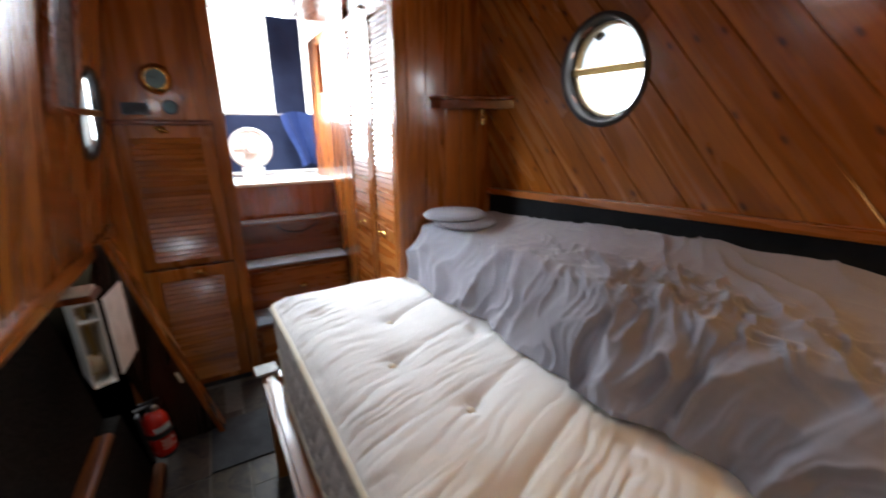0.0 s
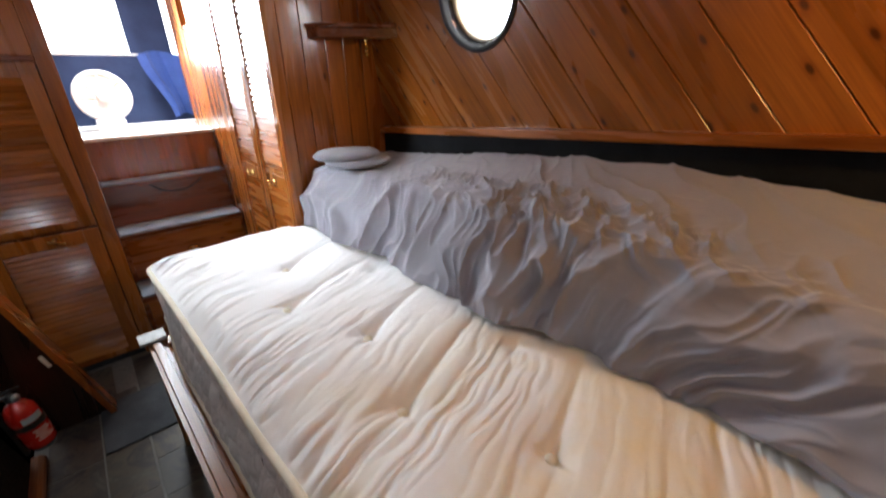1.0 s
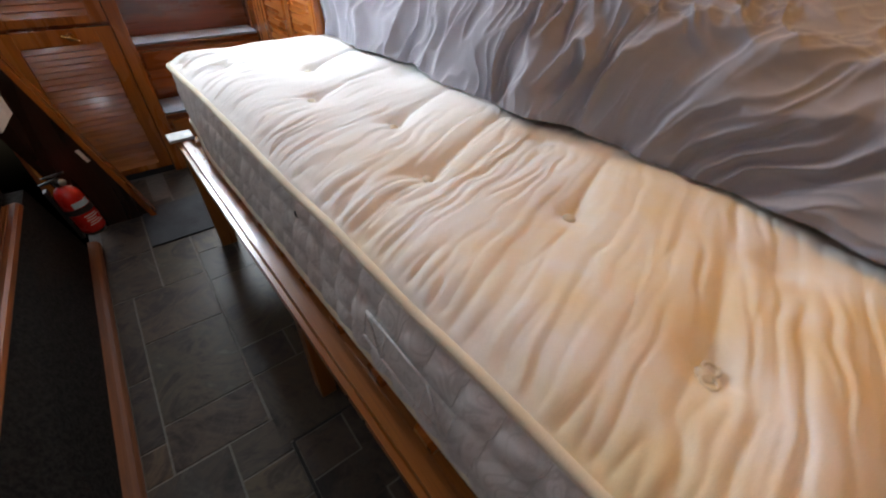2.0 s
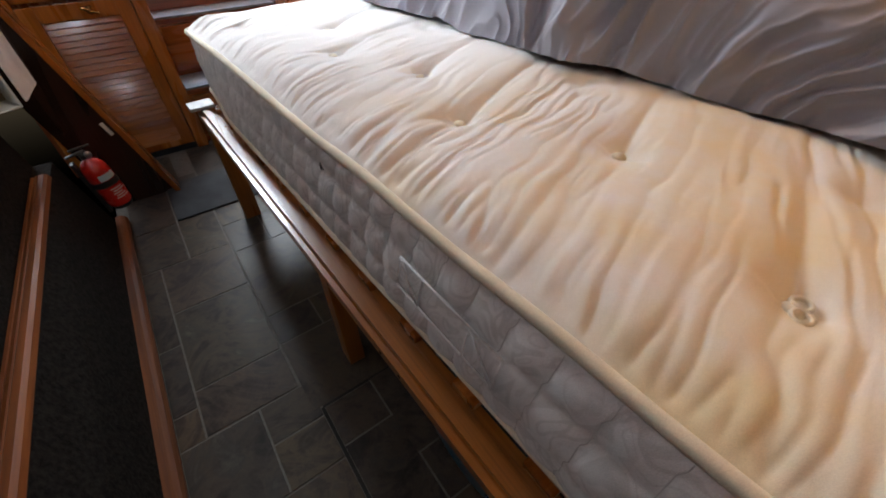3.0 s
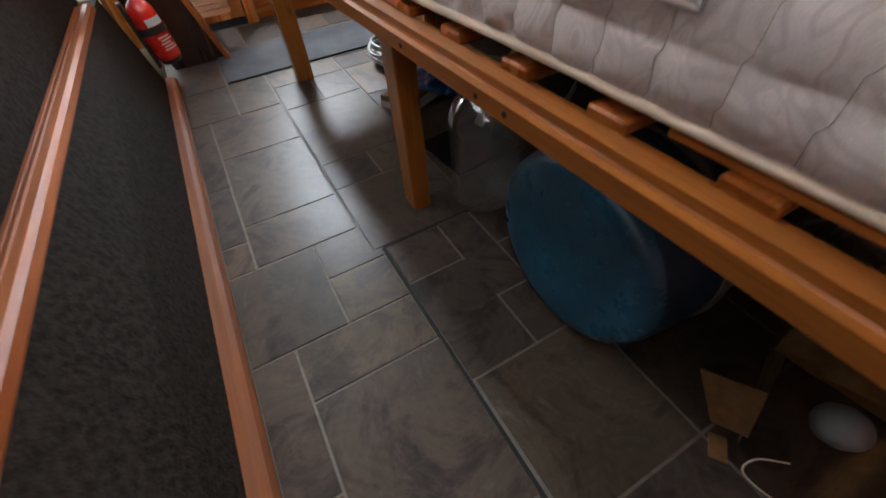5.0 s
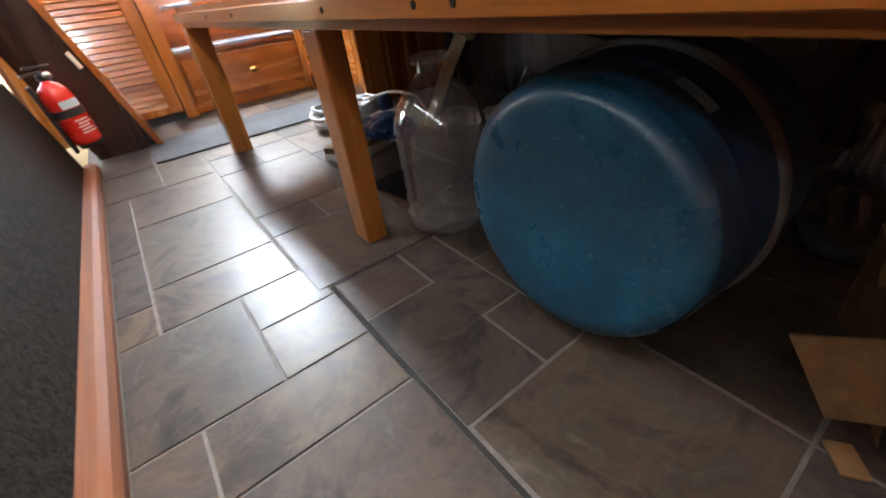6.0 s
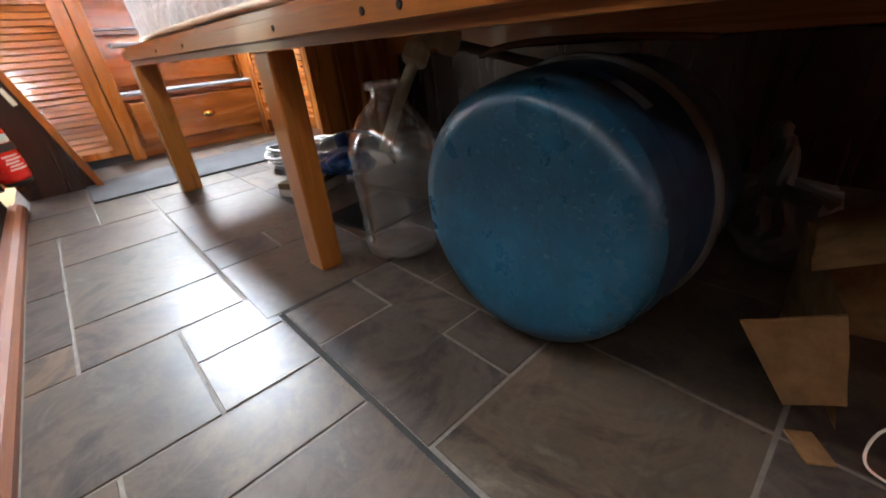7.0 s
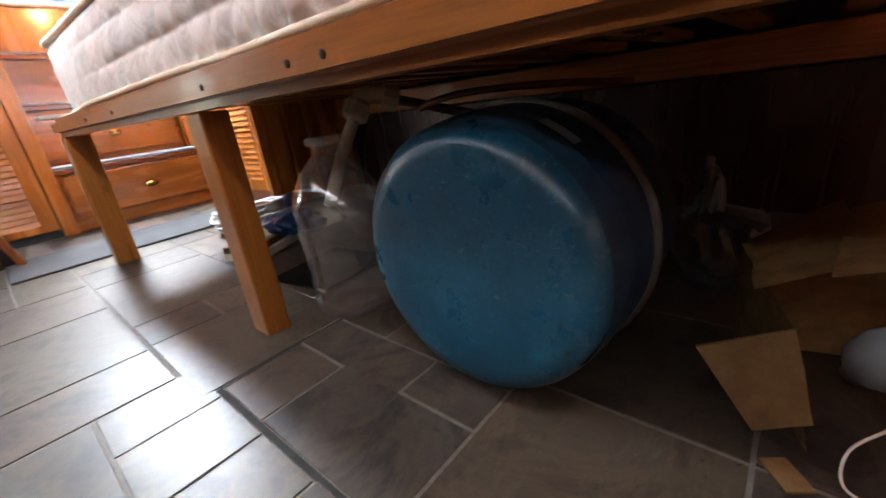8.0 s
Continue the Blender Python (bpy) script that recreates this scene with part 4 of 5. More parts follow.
for k in range(14):
    yy = 1.578 - 0.155 * k
    part("slat", box(rail_x(yy) + 0.055, 1.158, yy - 0.0275, yy + 0.0275, 0.438, 0.456, 0.003, seg=1), pine["X"], bunk)
# black discs paint the shade inside the countersunk screw holes
for yy in (1.2, 0.98, 0.55, 0.34, 0.28):
    part("screw", lathe([(0, 0.0005), (0.0032, 0.0005), (0.0042, 0.0), (0.0042, -0.003), (0, -0.003)], pose(rail_x(yy) - 0.0012, yy, 0.428, 0, -90, 0), 10), dirt_and_hole_shade, bunk)

# the lower mattress: tufted top, quilted border, piping
MX, MY = 0.197, 1.765
M_LEN, M_W = 2.02, 0.74
M_BOT, M_EDGE = 0.474, 0.672
MAT = Matrix.Translation((MX, MY, 0)) @ Matrix.Rotation(math.atan(SKEW), 4, "Z")
BUTTONS = [(0.552, 1.323), (0.452, 1.059), (0.555, 0.786), (0.475, 0.525), (0.602, 0.258), (0.480, -0.050), (0.78, 1.10), (0.80, 0.50), (0.77, -0.03), (0.33, 1.50)]
inv = MAT.inverted()
BUT_L = [inv @ Vector((x, y, 0)) for x, y in BUTTONS]


def settle(p):
    """Keeps the mattress clear of the wardrobe's corner."""
    limit = WARD_Y - 0.006 + 0.14 * (1 - soft(0.70, WARD_X - 0.035, p.x))
    if p.y > limit:
        p.y = limit
    return p


def top_height(u, v):
    """Height over the piping, u across from the corridor edge, v along from the far end."""
    edge = min(u, v, M_W - u, M_LEN - v)
    h = 0.052 * (1 - math.exp(-edge / 0.045)) + 0.006
    w = 0.0
    for b in BUT_L:
        du, dv = u - b.x, v + b.y
        d2 = du * du + dv * dv
        h -= 0.015 * math.exp(-d2 / 0.0013) + 0.013 * math.exp(-d2 / 0.014)
        w += math.exp(-d2 / 0.02)
    for b in BUT_L[:6]:                                    # shallow valleys that run from the tufts to the wall side
        dv = v + b.y + 0.30 * max(0.0, u - b.x)
        if u > b.x:
            h -= 0.017 * math.exp(-abs(dv / 0.020) ** 1.3) * math.exp(-(u - b.x) / 0.26)
    # gathers: soft pads between thin creases that run in from the piping, broken along their length
    bend = v + 0.24 * u + 0.07 * u * u + 0.030 * noise.noise(Vector((u * 4, v * 3, 3.0))) + 0.012 * noise.noise(Vector((u * 13, v * 11, 8.0)))
    c1 = min(1.0, abs(noise.noise(Vector((u * 2.2, bend * 17.0, 0.0)))) * 4.4)
    c2 = min(1.0, abs(noise.noise(Vector((u * 3.6 + 5, bend * 33.0, 2.0)))) * 3.4)
    c3 = noise.noise(Vector((u * 9.0, v * 34.0, 6.0)))
    amp = soft(0.0, 0.03, edge) * (0.25 + 1.15 * abs(noise.noise(Vector((u * 4.2, v * 3.4, 9.0)))) + 1.0 * math.exp(-u / 0.12))
    h += amp * (0.0060 * (c1 ** 0.6 - 1) + 0.0050 * (c2 ** 0.6 - 1) * (0.7 + 0.2 * w) + 0.0014 * c3)
    h += 0.006 * noise.noise(Vector((u * 5, v * 5, 5.0)))
    return h


def mattress_top():
    nu, nv = 140, 640
    rows = []
    for j in range(nv + 1):
        v = M_LEN * j / nv
        row = []
        for i in range(nu + 1):
            u = M_W * i / nu
            cu, cv = u, v
            r = 0.055                                      # rounded corner in plan
            if u < r and v < r:
                a, b = r - u, r - v
                m, s = max(a, b), math.hypot(a, b)
                if s > 0:
                    cu, cv = r - a * m / s, r - b * m / s
            p = settle(MAT @ Vector((cu, -cv, M_EDGE + top_height(u, v))))
            row.append(p)
        rows.append(row)
    return sheet_mesh(rows)


mattress = thing("mattress", (MX, MY, M_BOT), "cream tufted mattress, warm lamplight in its near end's colour, with a quilted grey border", "mattress")
part("cover", mattress_top(), ticking, mattress, smooth=True)


def rim(z, out=0.0, n=16):
    """Points along the mattress's outline, from the near end of the corridor side, round the far corner."""
    r = 0.055
    pts = [Vector((-out, -M_LEN + 0.005 * k, z)) for k in range(int((M_LEN - r) / 0.005) + 1)]
    for k in range(1, n):
        a = math.pi / 2 * k / n
        pts.append(Vector((r - (r + out) * math.cos(a), -r + (r + out) * math.sin(a), z)))
    pts += [Vector((r + 0.005 * k, out, z)) for k in range(int((M_W - r) / 0.005) + 1)]
    return pts


BASE, OUTER = rim(0.0), rim(0.0, 1.0)
RUNS = [0.0]
for p0, p1 in zip(BASE, BASE[1:]):
    RUNS.append(RUNS[-1] + (p1 - p0).length)
PITCH, ROWS_Q = 0.068, 2.6


def quilt_cols(run, f):
    return run / PITCH + 0.35 * f + 0.03 * noise.noise(Vector((run * 4, 0.3, 0)))


def quilt_rows(run, f):
    return f * ROWS_Q + 0.15 + 0.03 * noise.noise(Vector((run * 3, 0, 4)))


def border_out(along, f):
    """How far the border bellies out over the slats."""
    near = soft(0.75, 0.05, along)
    return (0.006 + 0.024 * near) * math.sin(math.pi * f) ** 0.8 + 0.032 * soft(1.74, 1.3, along) * (1 - f) ** 0.8


def border_point(i, f, lift=0.0):
    """A point of the quilted border: i along the outline, f up the border."""
    p, o, run = BASE[i], OUTER[i], RUNS[i]
    along = MY + (p.y if i < len(BASE) - 150 else 0.0)
    puff = (abs(math.sin(math.pi * quilt_cols(run, f))) * abs(math.sin(math.pi * quilt_rows(run, f)))) ** 0.42
    flat = soft(0.0, 0.10, f) * soft(1.0, 0.90, f)
    sag = 0.004 * noise.noise(Vector((run * 7, f * 4, 2)))
    q = p + (o - p).normalized() * (border_out(along, f) + flat * ((0.018 * puff - 0.0125) * (0.25 + 0.75 * soft(1.55, 0.95, along)) * (1 - 0.5 * soft(0.40, 0.12, along)) + sag) + lift)
    q.z = M_BOT + (M_EDGE - M_BOT) * f
    return settle(MAT @ q)


def mattress_border():
    return sheet_mesh([[border_point(i, k / 44) for i in range(len(BASE))] for k in range(45)])


def quilting():
    """Stitch lines along the valleys of the quilting."""
    bm = None
    for c in range(1, 36):
        pts = []
        for k in range(1, 24):
            f = k / 24
            i = min(range(0, len(BASE), 1), key=lambda j: abs(quilt_cols(RUNS[j], f) - c))
            pts.append(border_point(i, f, 0.0004))
        bm = tube(pts, 0.0007, 5, bm)
    for r in (1, 2):
        pts = []
        for i in range(0, len(BASE), 4):
            f = (r - 0.15 - 0.03 * noise.noise(Vector((RUNS[i] * 3, 0, 4)))) / ROWS_Q
            pts.append(border_point(i, f, 0.0004))
        bm = tube(pts, 0.0007, 5, bm)
    return bm


part("border", mattress_border(), border, mattress, "quilted grey damask border", smooth=True)
part("stitching", quilting(), stitch_thread, mattress, "grey quilting stitches")
for z, rad, f in ((M_EDGE + 0.004, 0.0095, 1.0), (M_BOT + 0.002, 0.0065, 0.0)):
    pts = []
    for i, p in enumerate(rim(z, 0.003)):
        w = noise.noise(Vector((i * 0.024, z * 20, 0)))
        q = settle(MAT @ (p + Vector((0.002 * w, 0, 0.004 * w))))
        pts.append(q if f else border_point(i, 0.0) + Vector((-0.002, 0, 0.003 * w)))
    part("piping", tube(pts, rad, 8), piping_cloth, mattress, "cream corded piping", smooth=True)
part("underside", box(0.008, M_W, -M_LEN, -0.10, M_BOT - 0.004, M_BOT + 0.012, 0, None, MAT), border, mattress)
for n_b, b in enumerate(BUT_L[:6]):
    z = M_EDGE + top_height(b.x, -b.y)
    c = MAT @ Vector((b.x, b.y, z))
    bm = None
    for k in range(2 if n_b == 5 else 0):
        a = 2.1 * k + b.x * 20
        loop = [c + Vector((0.012 * math.cos(a) + 0.010 * math.cos(t), 0.012 * math.sin(a) + 0.010 * math.sin(t), 0.004)) for t in [2 * math.pi * q / 10 for q in range(10)]]
        bm = tube(loop, 0.0028, 6, bm, closed=True)
    bm = lathe([(0, 0.006), (0.009, 0.005), (0.013, 0.0), (0.009, -0.003), (0, -0.004)], Matrix.Translation(c), 14, bm)
    part("tuft", bm, piping_cloth, mattress, "felt tuft with loose loops", smooth=True)


def strap():
    """The webbing carrying handle on the border, with stitched cross boxes at its ends."""
    y0, y1, z0, z1 = 0.118, 0.345, 0.570, 0.620
    bm = None

    def at(y, z):
        lx = inv @ Vector((0.2, y, 0))
        return MAT @ Vector((-0.0075 - border_out(y, (z - M_BOT) / (M_EDGE - M_BOT)), lx.y, z))

    for a, b in (((y0, z1), (y1, z1)), ((y0, z0), (y1, z0)), ((y0, z0), (y0, z1)), ((y1, z0), (y1, z1)),
                 ((y0 + 0.06, z0), (y0 + 0.06, z1)), ((y1 - 0.06, z0), (y1 - 0.06, z1)), ((y0, z0), (y0 + 0.06, z1)), ((y1 - 0.06, z0), (y1, z1))):
        bm = tube([at(*a), at((a[0] + b[0]) / 2, (a[1] + b[1]) / 2), at(*b)], 0.0020, 6, bm)
    part("handle_stitching", bm, border, mattress, "raised stitched edging of a carrying handle", smooth=True)
    rows = [[at(y0 + (y1 - y0) * i / 20, z) + Vector((0.0035, 0, 0)) for i in range(21)] for z in (z0, (z0 + z1) / 2, z1)]
    part("carrying_handle", sheet_mesh(rows), border, mattress, "grey webbing carrying handle")


strap()
for yy, zz in ((0.672, 0.618), (0.715, 0.560)):
    lx = inv @ Vector((0.2, yy, 0))
    c = MAT @ Vector((-0.009, lx.y, zz))
    part("vent_hole", lathe([(0, 0.0), (0.007, 0.0), (0.009, 0.002), (0.009, 0.0), (0.008, -0.004), (0, -0.004)], Matrix.Translation(c) @ pose(0, 0, 0, 0, -90, 0), 14), black_rubber, mattress, "dark air-vent eyelet")


# the sheet-covered mattress lying along the hull side
def bed_front(y):
    return 0.925 - 0.030 * (y - 0.8) + 0.012 * math.sin(5.0 * y + 0.6)


def bed_foot(y):
    return 0.815 - 0.075 * (y - 0.9) + 0.018 * math.sin(6.5 * y) + 0.010 * math.sin(17 * y + 1)


S_TOP = 0.985
Y_FOOT, Y_HEAD = 1.625, -0.75


def field(u, v, seed):
    """Smooth random values between 0 and 1 over the plan (u, v)."""
    grid = np.random.RandomState(seed).rand(64, 64)
    iu, iv = np.floor(u).astype(int), np.floor(v).astype(int)
    fu, fv = u - iu, v - iv
    fu, fv = fu * fu * (3 - 2 * fu), fv * fv * (3 - 2 * fv)
    g = [[grid[(iu + i) % 64, (iv + k) % 64] for k in (0, 1)] for i in (0, 1)]
    return (g[0][0] * (1 - fu) + g[1][0] * fu) * (1 - fv) + (g[0][1] * (1 - fu) + g[1][1] * fu) * fv


def ridge(u, v, seed, sharp=1.0):
    """Narrow crests between wide hollows."""
    return (1 - np.abs(2 * field(u, v, seed) - 1)) ** (2.0 * sharp)


def sheet_relief(ns, npp):
    """How far the sheet stands out: drapes down the front, a crumpled crest, long soft creases on top."""
    y = (Y_FOOT - (Y_FOOT - Y_HEAD) * np.arange(ns + 1) / ns)[:, None] + np.zeros((1, npp + 1))
    p = np.zeros((ns + 1, 1)) + (np.arange(npp + 1) / npp)[None, :]
    a = np.where(p < 0.5, (p - 0.5) * 0.60, (p - 0.5) * 0.66)
    wy = y + 0.10 * (field(y * 4, a * 5, 1) - 0.5) + 0.05 * (field(y * 10, a * 10, 2) - 0.5) + 0.014 * (field(y * 26, a * 26, 13) - 0.5)
    wa = a + 0.06 * (field(y * 6 + 5, a * 7, 3) - 0.5) + 0.016 * (field(y * 24, a * 22 + 9, 4) - 0.5)
    t = np.clip((y - 0.05) / 0.75, 0, 1)
    slant = 0.85 - 0.75 * t * t * (3 - 2 * t)              # the drapes lie over towards the foot of the bed
    down = np.clip((a + 0.02) / 0.16, 0, 1)
    c = wy - slant * wa
    d = 0.034 * down * (ridge(c * 6.5, wa * 2.6, 5, 0.8) - 0.35) * (0.35 + 1.1 * field(y * 3.5, a * 5, 14))
    d += 0.024 * down * (ridge(c * 14.0, wa * 4.5, 6, 1.3) - 0.25) * (0.2 + 1.4 * field(y * 5 + 3, a * 7, 15))
    d += 0.0085 * np.clip((a + 0.05) / 0.1, 0, 1) * ridge(c * 30.0, wa * 9.0, 7, 1.3)
    crest = np.exp(-((y - 0.60) / 0.42) ** 2) * np.exp(-((a + 0.035) / 0.105) ** 2)
    e = wy + 0.75 * wa
    d += crest * (0.030 * (ridge(e * 11.0, (wa - 0.5 * wy) * 9.0, 8, 1.5) - 0.2) + 0.022 * (ridge(e * 22.0, (wa - 0.4 * wy) * 14.0, 9, 1.5) - 0.2) + 0.016 * ridge(e * 38.0, (wa - 0.4 * wy) * 24.0, 16, 1.5))
    top = np.clip(-a / 0.06, 0, 1)
    d += top * (0.012 * np.exp(-((y - 0.4) / 0.5) ** 2) * (ridge((wy + 1.1 * wa) * 9.0, wa * 5.0, 10, 1.4) - 0.2) + 0.006 * ridge((wy + 0.8 * wa) * 15.0, (wa - wy) * 5.0, 11, 1.6))
    foot = np.clip((y - 1.28) / 0.30, 0, 1)
    d += foot * down * 0.026 * (ridge(wy * 21.0 - 2.5 * wa, wa * 3.0, 12) - 0.4)
    return d - 0.008 * np.clip(a / 0.1, 0, 1)


def sheet_point(s, p, d):
    """s: along the bed from the foot; p: 0 at the wall, 1 at the hem."""
    L = Y_FOOT - Y_HEAD
    y = Y_FOOT - L * s
    z_top = S_TOP + 0.012 * math.sin(2.2 * y)
    xf, xb, xw = bed_front(y), bed_foot(y), HULL_R - 0.030
    near_foot = soft(Y_FOOT - 0.40, Y_FOOT, y)
    xf -= 0.050 * near_foot
    xb += 0.020 * near_foot ** 2
    hem = M_EDGE + 0.059 + 0.008 * noise.noise(Vector((y * 9, 0, 1))) + 0.034 * max(0.0, noise.noise(Vector((y * 5.2, 3, 1))))
    if p < 0.5:
        f = p / 0.5
        x = xw + (xf + 0.03 - xw) * f
        z = z_top + 0.095 * (1 - f) ** 1.5 * soft(1.75, 0.3, y) + 0.012 * (1 - f) - 0.004 * f
        n = Vector((0, 0, 1))
    elif p < 0.62:
        f = (p - 0.5) / 0.12
        a = f * math.radians(66)
        x = xf + 0.03 - 0.045 * math.sin(a)
        z = z_top - 0.004 - 0.045 * (1 - math.cos(a))
        n = Vector((-math.sin(a), 0, math.cos(a)))
    else:
        f = (p - 0.62) / 0.38
        a = math.radians(66)
        x0, z0 = xf + 0.03 - 0.045 * math.sin(a), z_top - 0.004 - 0.045 * (1 - math.cos(a))
        bow = 0.014 * math.sin(math.pi * f)
        x, z = x0 + (xb - x0) * f - bow, z0 + (hem - z0) * f
        n = Vector((-0.93, 0, 0.37))
    q = Vector((x, y, z))
    return q + n * d


def sheet_surface():
    ns, npp = 720, 180
    relief = sheet_relief(ns, npp)
    rows = []
    for i in range(9, 0, -1):                              # the rounded foot end
        a = math.pi / 2 * i / 9
        row = []
        for k in range(npp + 1):
            q = sheet_point(0.0, k / npp, relief[0, k])
            base = M_EDGE + 0.062
            pull = 0.028 * math.sin(a) * (1 + 0.5 * noise.noise(Vector((k * 0.12, i * 0.3, 0))))
            row.append(Vector((q.x + (0.014 if k > 98 else 0) * (1 - math.cos(a)), q.y + pull, base + (q.z - base) * math.cos(a) ** 0.5)))
        rows.append(row)
    for j in range(ns + 1):
        rows.append([sheet_point(j / ns, k / npp, relief[j, k]) for k in range(npp + 1)])
    return sheet_mesh(rows)


upper = thing("sheeted_mattress", (1.0, 0.8, 0.73), "mattress under a crumpled grey sheet along the hull side", "mattress")
part("sheet", sheet_surface(), sheet_cloth, upper, smooth=True)
# the body's dark canvas doubles as the shadow line below the hem
part("core", box(0.955, HULL_R - 0.035, Y_HEAD, Y_FOOT - 0.03, M_EDGE + 0.062, 0.90, 0.03), navy_canvas, upper, "mattress body, coloured dark for the shadow under the hem")


def cushion(cx, cy, cz, r, turn, lean):
    ob = thing("round_cushion", (cx, cy, cz), "thin round slate-grey seat cushion lying on the sheet", "cushion", group="stacked cushions")
    prof = [(0, 0), (r * 0.9, 0.001), (r * 0.985, 0.006), (r, 0.013), (r * 0.985, 0.020), (r * 0.9, 0.026), (r * 0.4, 0.029), (0, 0.027)]
    m = pose(cx, cy, cz, lean, 0, turn)
    bm = lathe(prof, m, 48)
    for v in bm.verts:
        v.co.z += 0.002 * noise.noise(v.co * 14)
    part("pad", bm, cushion_cloth, ob, smooth=True)
    part("welt", tube([m @ Vector((r * 1.0 * math.cos(t), r * 1.0 * math.sin(t), 0.013)) for t in [2 * math.pi * k / 48 for k in range(48)]], 0.0035, 6, closed=True), cushion_cloth, ob, smooth=True)


cushion(0.955, 1.450, 0.998, 0.128, 0, -1)
cushion(0.930, 1.495, 1.022, 0.130, 40, -1)

# ---------------------------------------------------------------- corridor things
board = thing("leaning_board", (-0.2, 1.97, 0), "varnished wooden panel leaning against the corridor side", "board")
bm = prism([(-0.062, 0.0), (-0.325, 0.965), (-0.372, 0.955), (-0.44, 0.70), (-0.29, 0.0)], 0.022, Matrix(((1, 0, 0, 0), (0, 0, 1, 1.975), (0, 1, 0, 0), (0, 0, 0, 1))))
# the unlit face: its shade is put into the wood colour
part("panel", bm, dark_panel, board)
bm = prism([(-0.062, 0.0), (-0.322, 0.975), (-0.340, 0.970), (-0.084, 0.0)], 0.085, Matrix(((1, 0, 0, 0), (0, 0, 1, 1.935), (0, 1, 0, 0), (0, 0, 0, 1))))
part("edge_batten", bm, pine["Z"], board, "lighter batten along the slanting edge")
E1 = Vector((-0.284, 0, 0.965)).normalized()
c = Vector((-0.062, 1.934, 0)) + E1 * 0.36 + Vector((-0.03, 0, 0))
rot = Matrix.Rotation(math.atan2(-E1.x, E1.z) * -1, 4, "Y")
part("catch", box(-0.007, 0.007, -0.003, 0.0, -0.028, 0.028, 0.001, None, Matrix.Translation(c) @ rot), paper, board, "pale catch plate")

ext = thing("fire_extinguisher", (-0.235, 1.80, 0.13), "small red fire extinguisher strapped to the carpeted side", "fire extinguisher")
EXT = pose(-0.268, 1.795, 0.108, 0, -5, 0)
part("cylinder", lathe([(0, 0), (0.036, 0.0), (0.042, 0.006), (0.044, 0.016), (0.044, 0.150), (0.040, 0.172), (0.028, 0.190), (0.015, 0.198), (0.013, 0.210), (0, 0.210)], EXT, 36), red_paint, ext, smooth=True)
part("strap", lathe([(0.0445, 0.092), (0.0465, 0.092), (0.0465, 0.116), (0.0445, 0.116)], EXT, 36), black_rubber, ext, "black rubber strap")
part("base_cap", lathe([(0.0, -0.012), (0.034, -0.012), (0.038, 0.0), (0.036, 0.004), (0, 0.004)], EXT, 30), black_plastic, ext, smooth=True)
bm = lathe([(0, 0.205), (0.015, 0.205), (0.016, 0.222), (0.010, 0.232), (0, 0.232)], EXT, 18)
bm = box(-0.010, 0.052, -0.007, 0.007, 0.226, 0.234, 0.002, bm, EXT @ pose(0, 0, 0, 0, 0, 200))
bm = box(-0.010, 0.058, -0.006, 0.006, 0.240, 0.247, 0.002, bm, EXT @ pose(0, 0, 0, 0, -6, 200))
part("valve", bm, black_plastic, ext)
part("pressure_gauge", lathe([(0, 0), (0.012, 0), (0.013, 0.006), (0, 0.008)], EXT @ pose(0.012, -0.006, 0.216, 90, 0, 30), 18), steel, ext, smooth=True)
part("bracket", box(-0.055, -0.043, -0.016, 0.016, -0.02, 0.20, 0.002, None, EXT), black_plastic, ext)


def wrap(z0, z1, a0, a1, material, label, r=0.0448):
    rows = [[EXT @ Vector((r * math.cos(radians(a0 + (a1 - a0) * k / 12)), r * math.sin(radians(a0 + (a1 - a0) * k / 12)), z)) for k in range(13)] for z in (z0, z1)]
    part("label", sheet_mesh(rows), material, ext, label, smooth=True)


sticker = plain("pale_blue_sticker", (0.42, 0.58, 0.66), 0.5)
label_white = plain("faded_white_print", (0.62, 0.52, 0.50), 0.6)
wrap(0.118, 0.142, -95, -15, sticker, "pale blue sticker")
for k in range(5):
    wrap(0.036 + 0.010 * k, 0.041 + 0.010 * k, -85 + 6 * (k % 2), -20 - 9 * (k % 3), label_white, "small white printed lines")

# white metal box with its lid open, fixed on the carpet above the capping
mb = thing("meter_box", (-0.40, 1.60, 0.5), "open white metal meter box on the carpeted side", "box")
MB = pose(-0.368, 1.585, 0.572, 0, 0, 24)
bm = box(0.0, 0.005, 0.0, 0.13, 0.0, 0.292, 0.001, None, MB)
bm = box(0.057, 0.062, 0.0, 0.13, 0.0, 0.292, 0.001, bm, MB)
bm = box(0.005, 0.057, 0.0, 0.13, 0.287, 0.292, 0.001, bm, MB)
bm = box(0.005, 0.057, 0.0, 0.13, 0.0, 0.005, 0.001, bm, MB)
part("case", bm, white_paint, mb)
part("back_plate", box(0.005, 0.057, 0.090, 0.096, 0.005, 0.287, 0, None, MB), cream_plastic, mb, "yellowed back plate")
part("lid", box(0.0, 0.006, 0.0, 0.172, 0.005, 0.285, 0.002, None, pose(-0.306, 1.640, 0.572, 0, 0, -6)), white_paint, mb, "white lid swung wide open")
part("meter", lathe([(0, 0), (0.021, 0), (0.023, 0.04), (0.018, 0.052), (0, 0.052)], MB @ pose(0.030, 0.045, 0.045), 24), cream_plastic, mb, "cream plastic gas meter", smooth=True)
part("pipe", tube(smooth_path([MB @ Vector(q) for q in ((0.030, 0.045, 0.09), (0.031, 0.045, 0.14), (0.029, 0.047, 0.20), (0.030, 0.047, 0.28))]), 0.008, 10), dull_brass, mb, "brass pipe", smooth=True)
part("divider", box(0.005, 0.057, 0.012, 0.088, 0.222, 0.229, 0.001, None, MB), white_paint, mb)
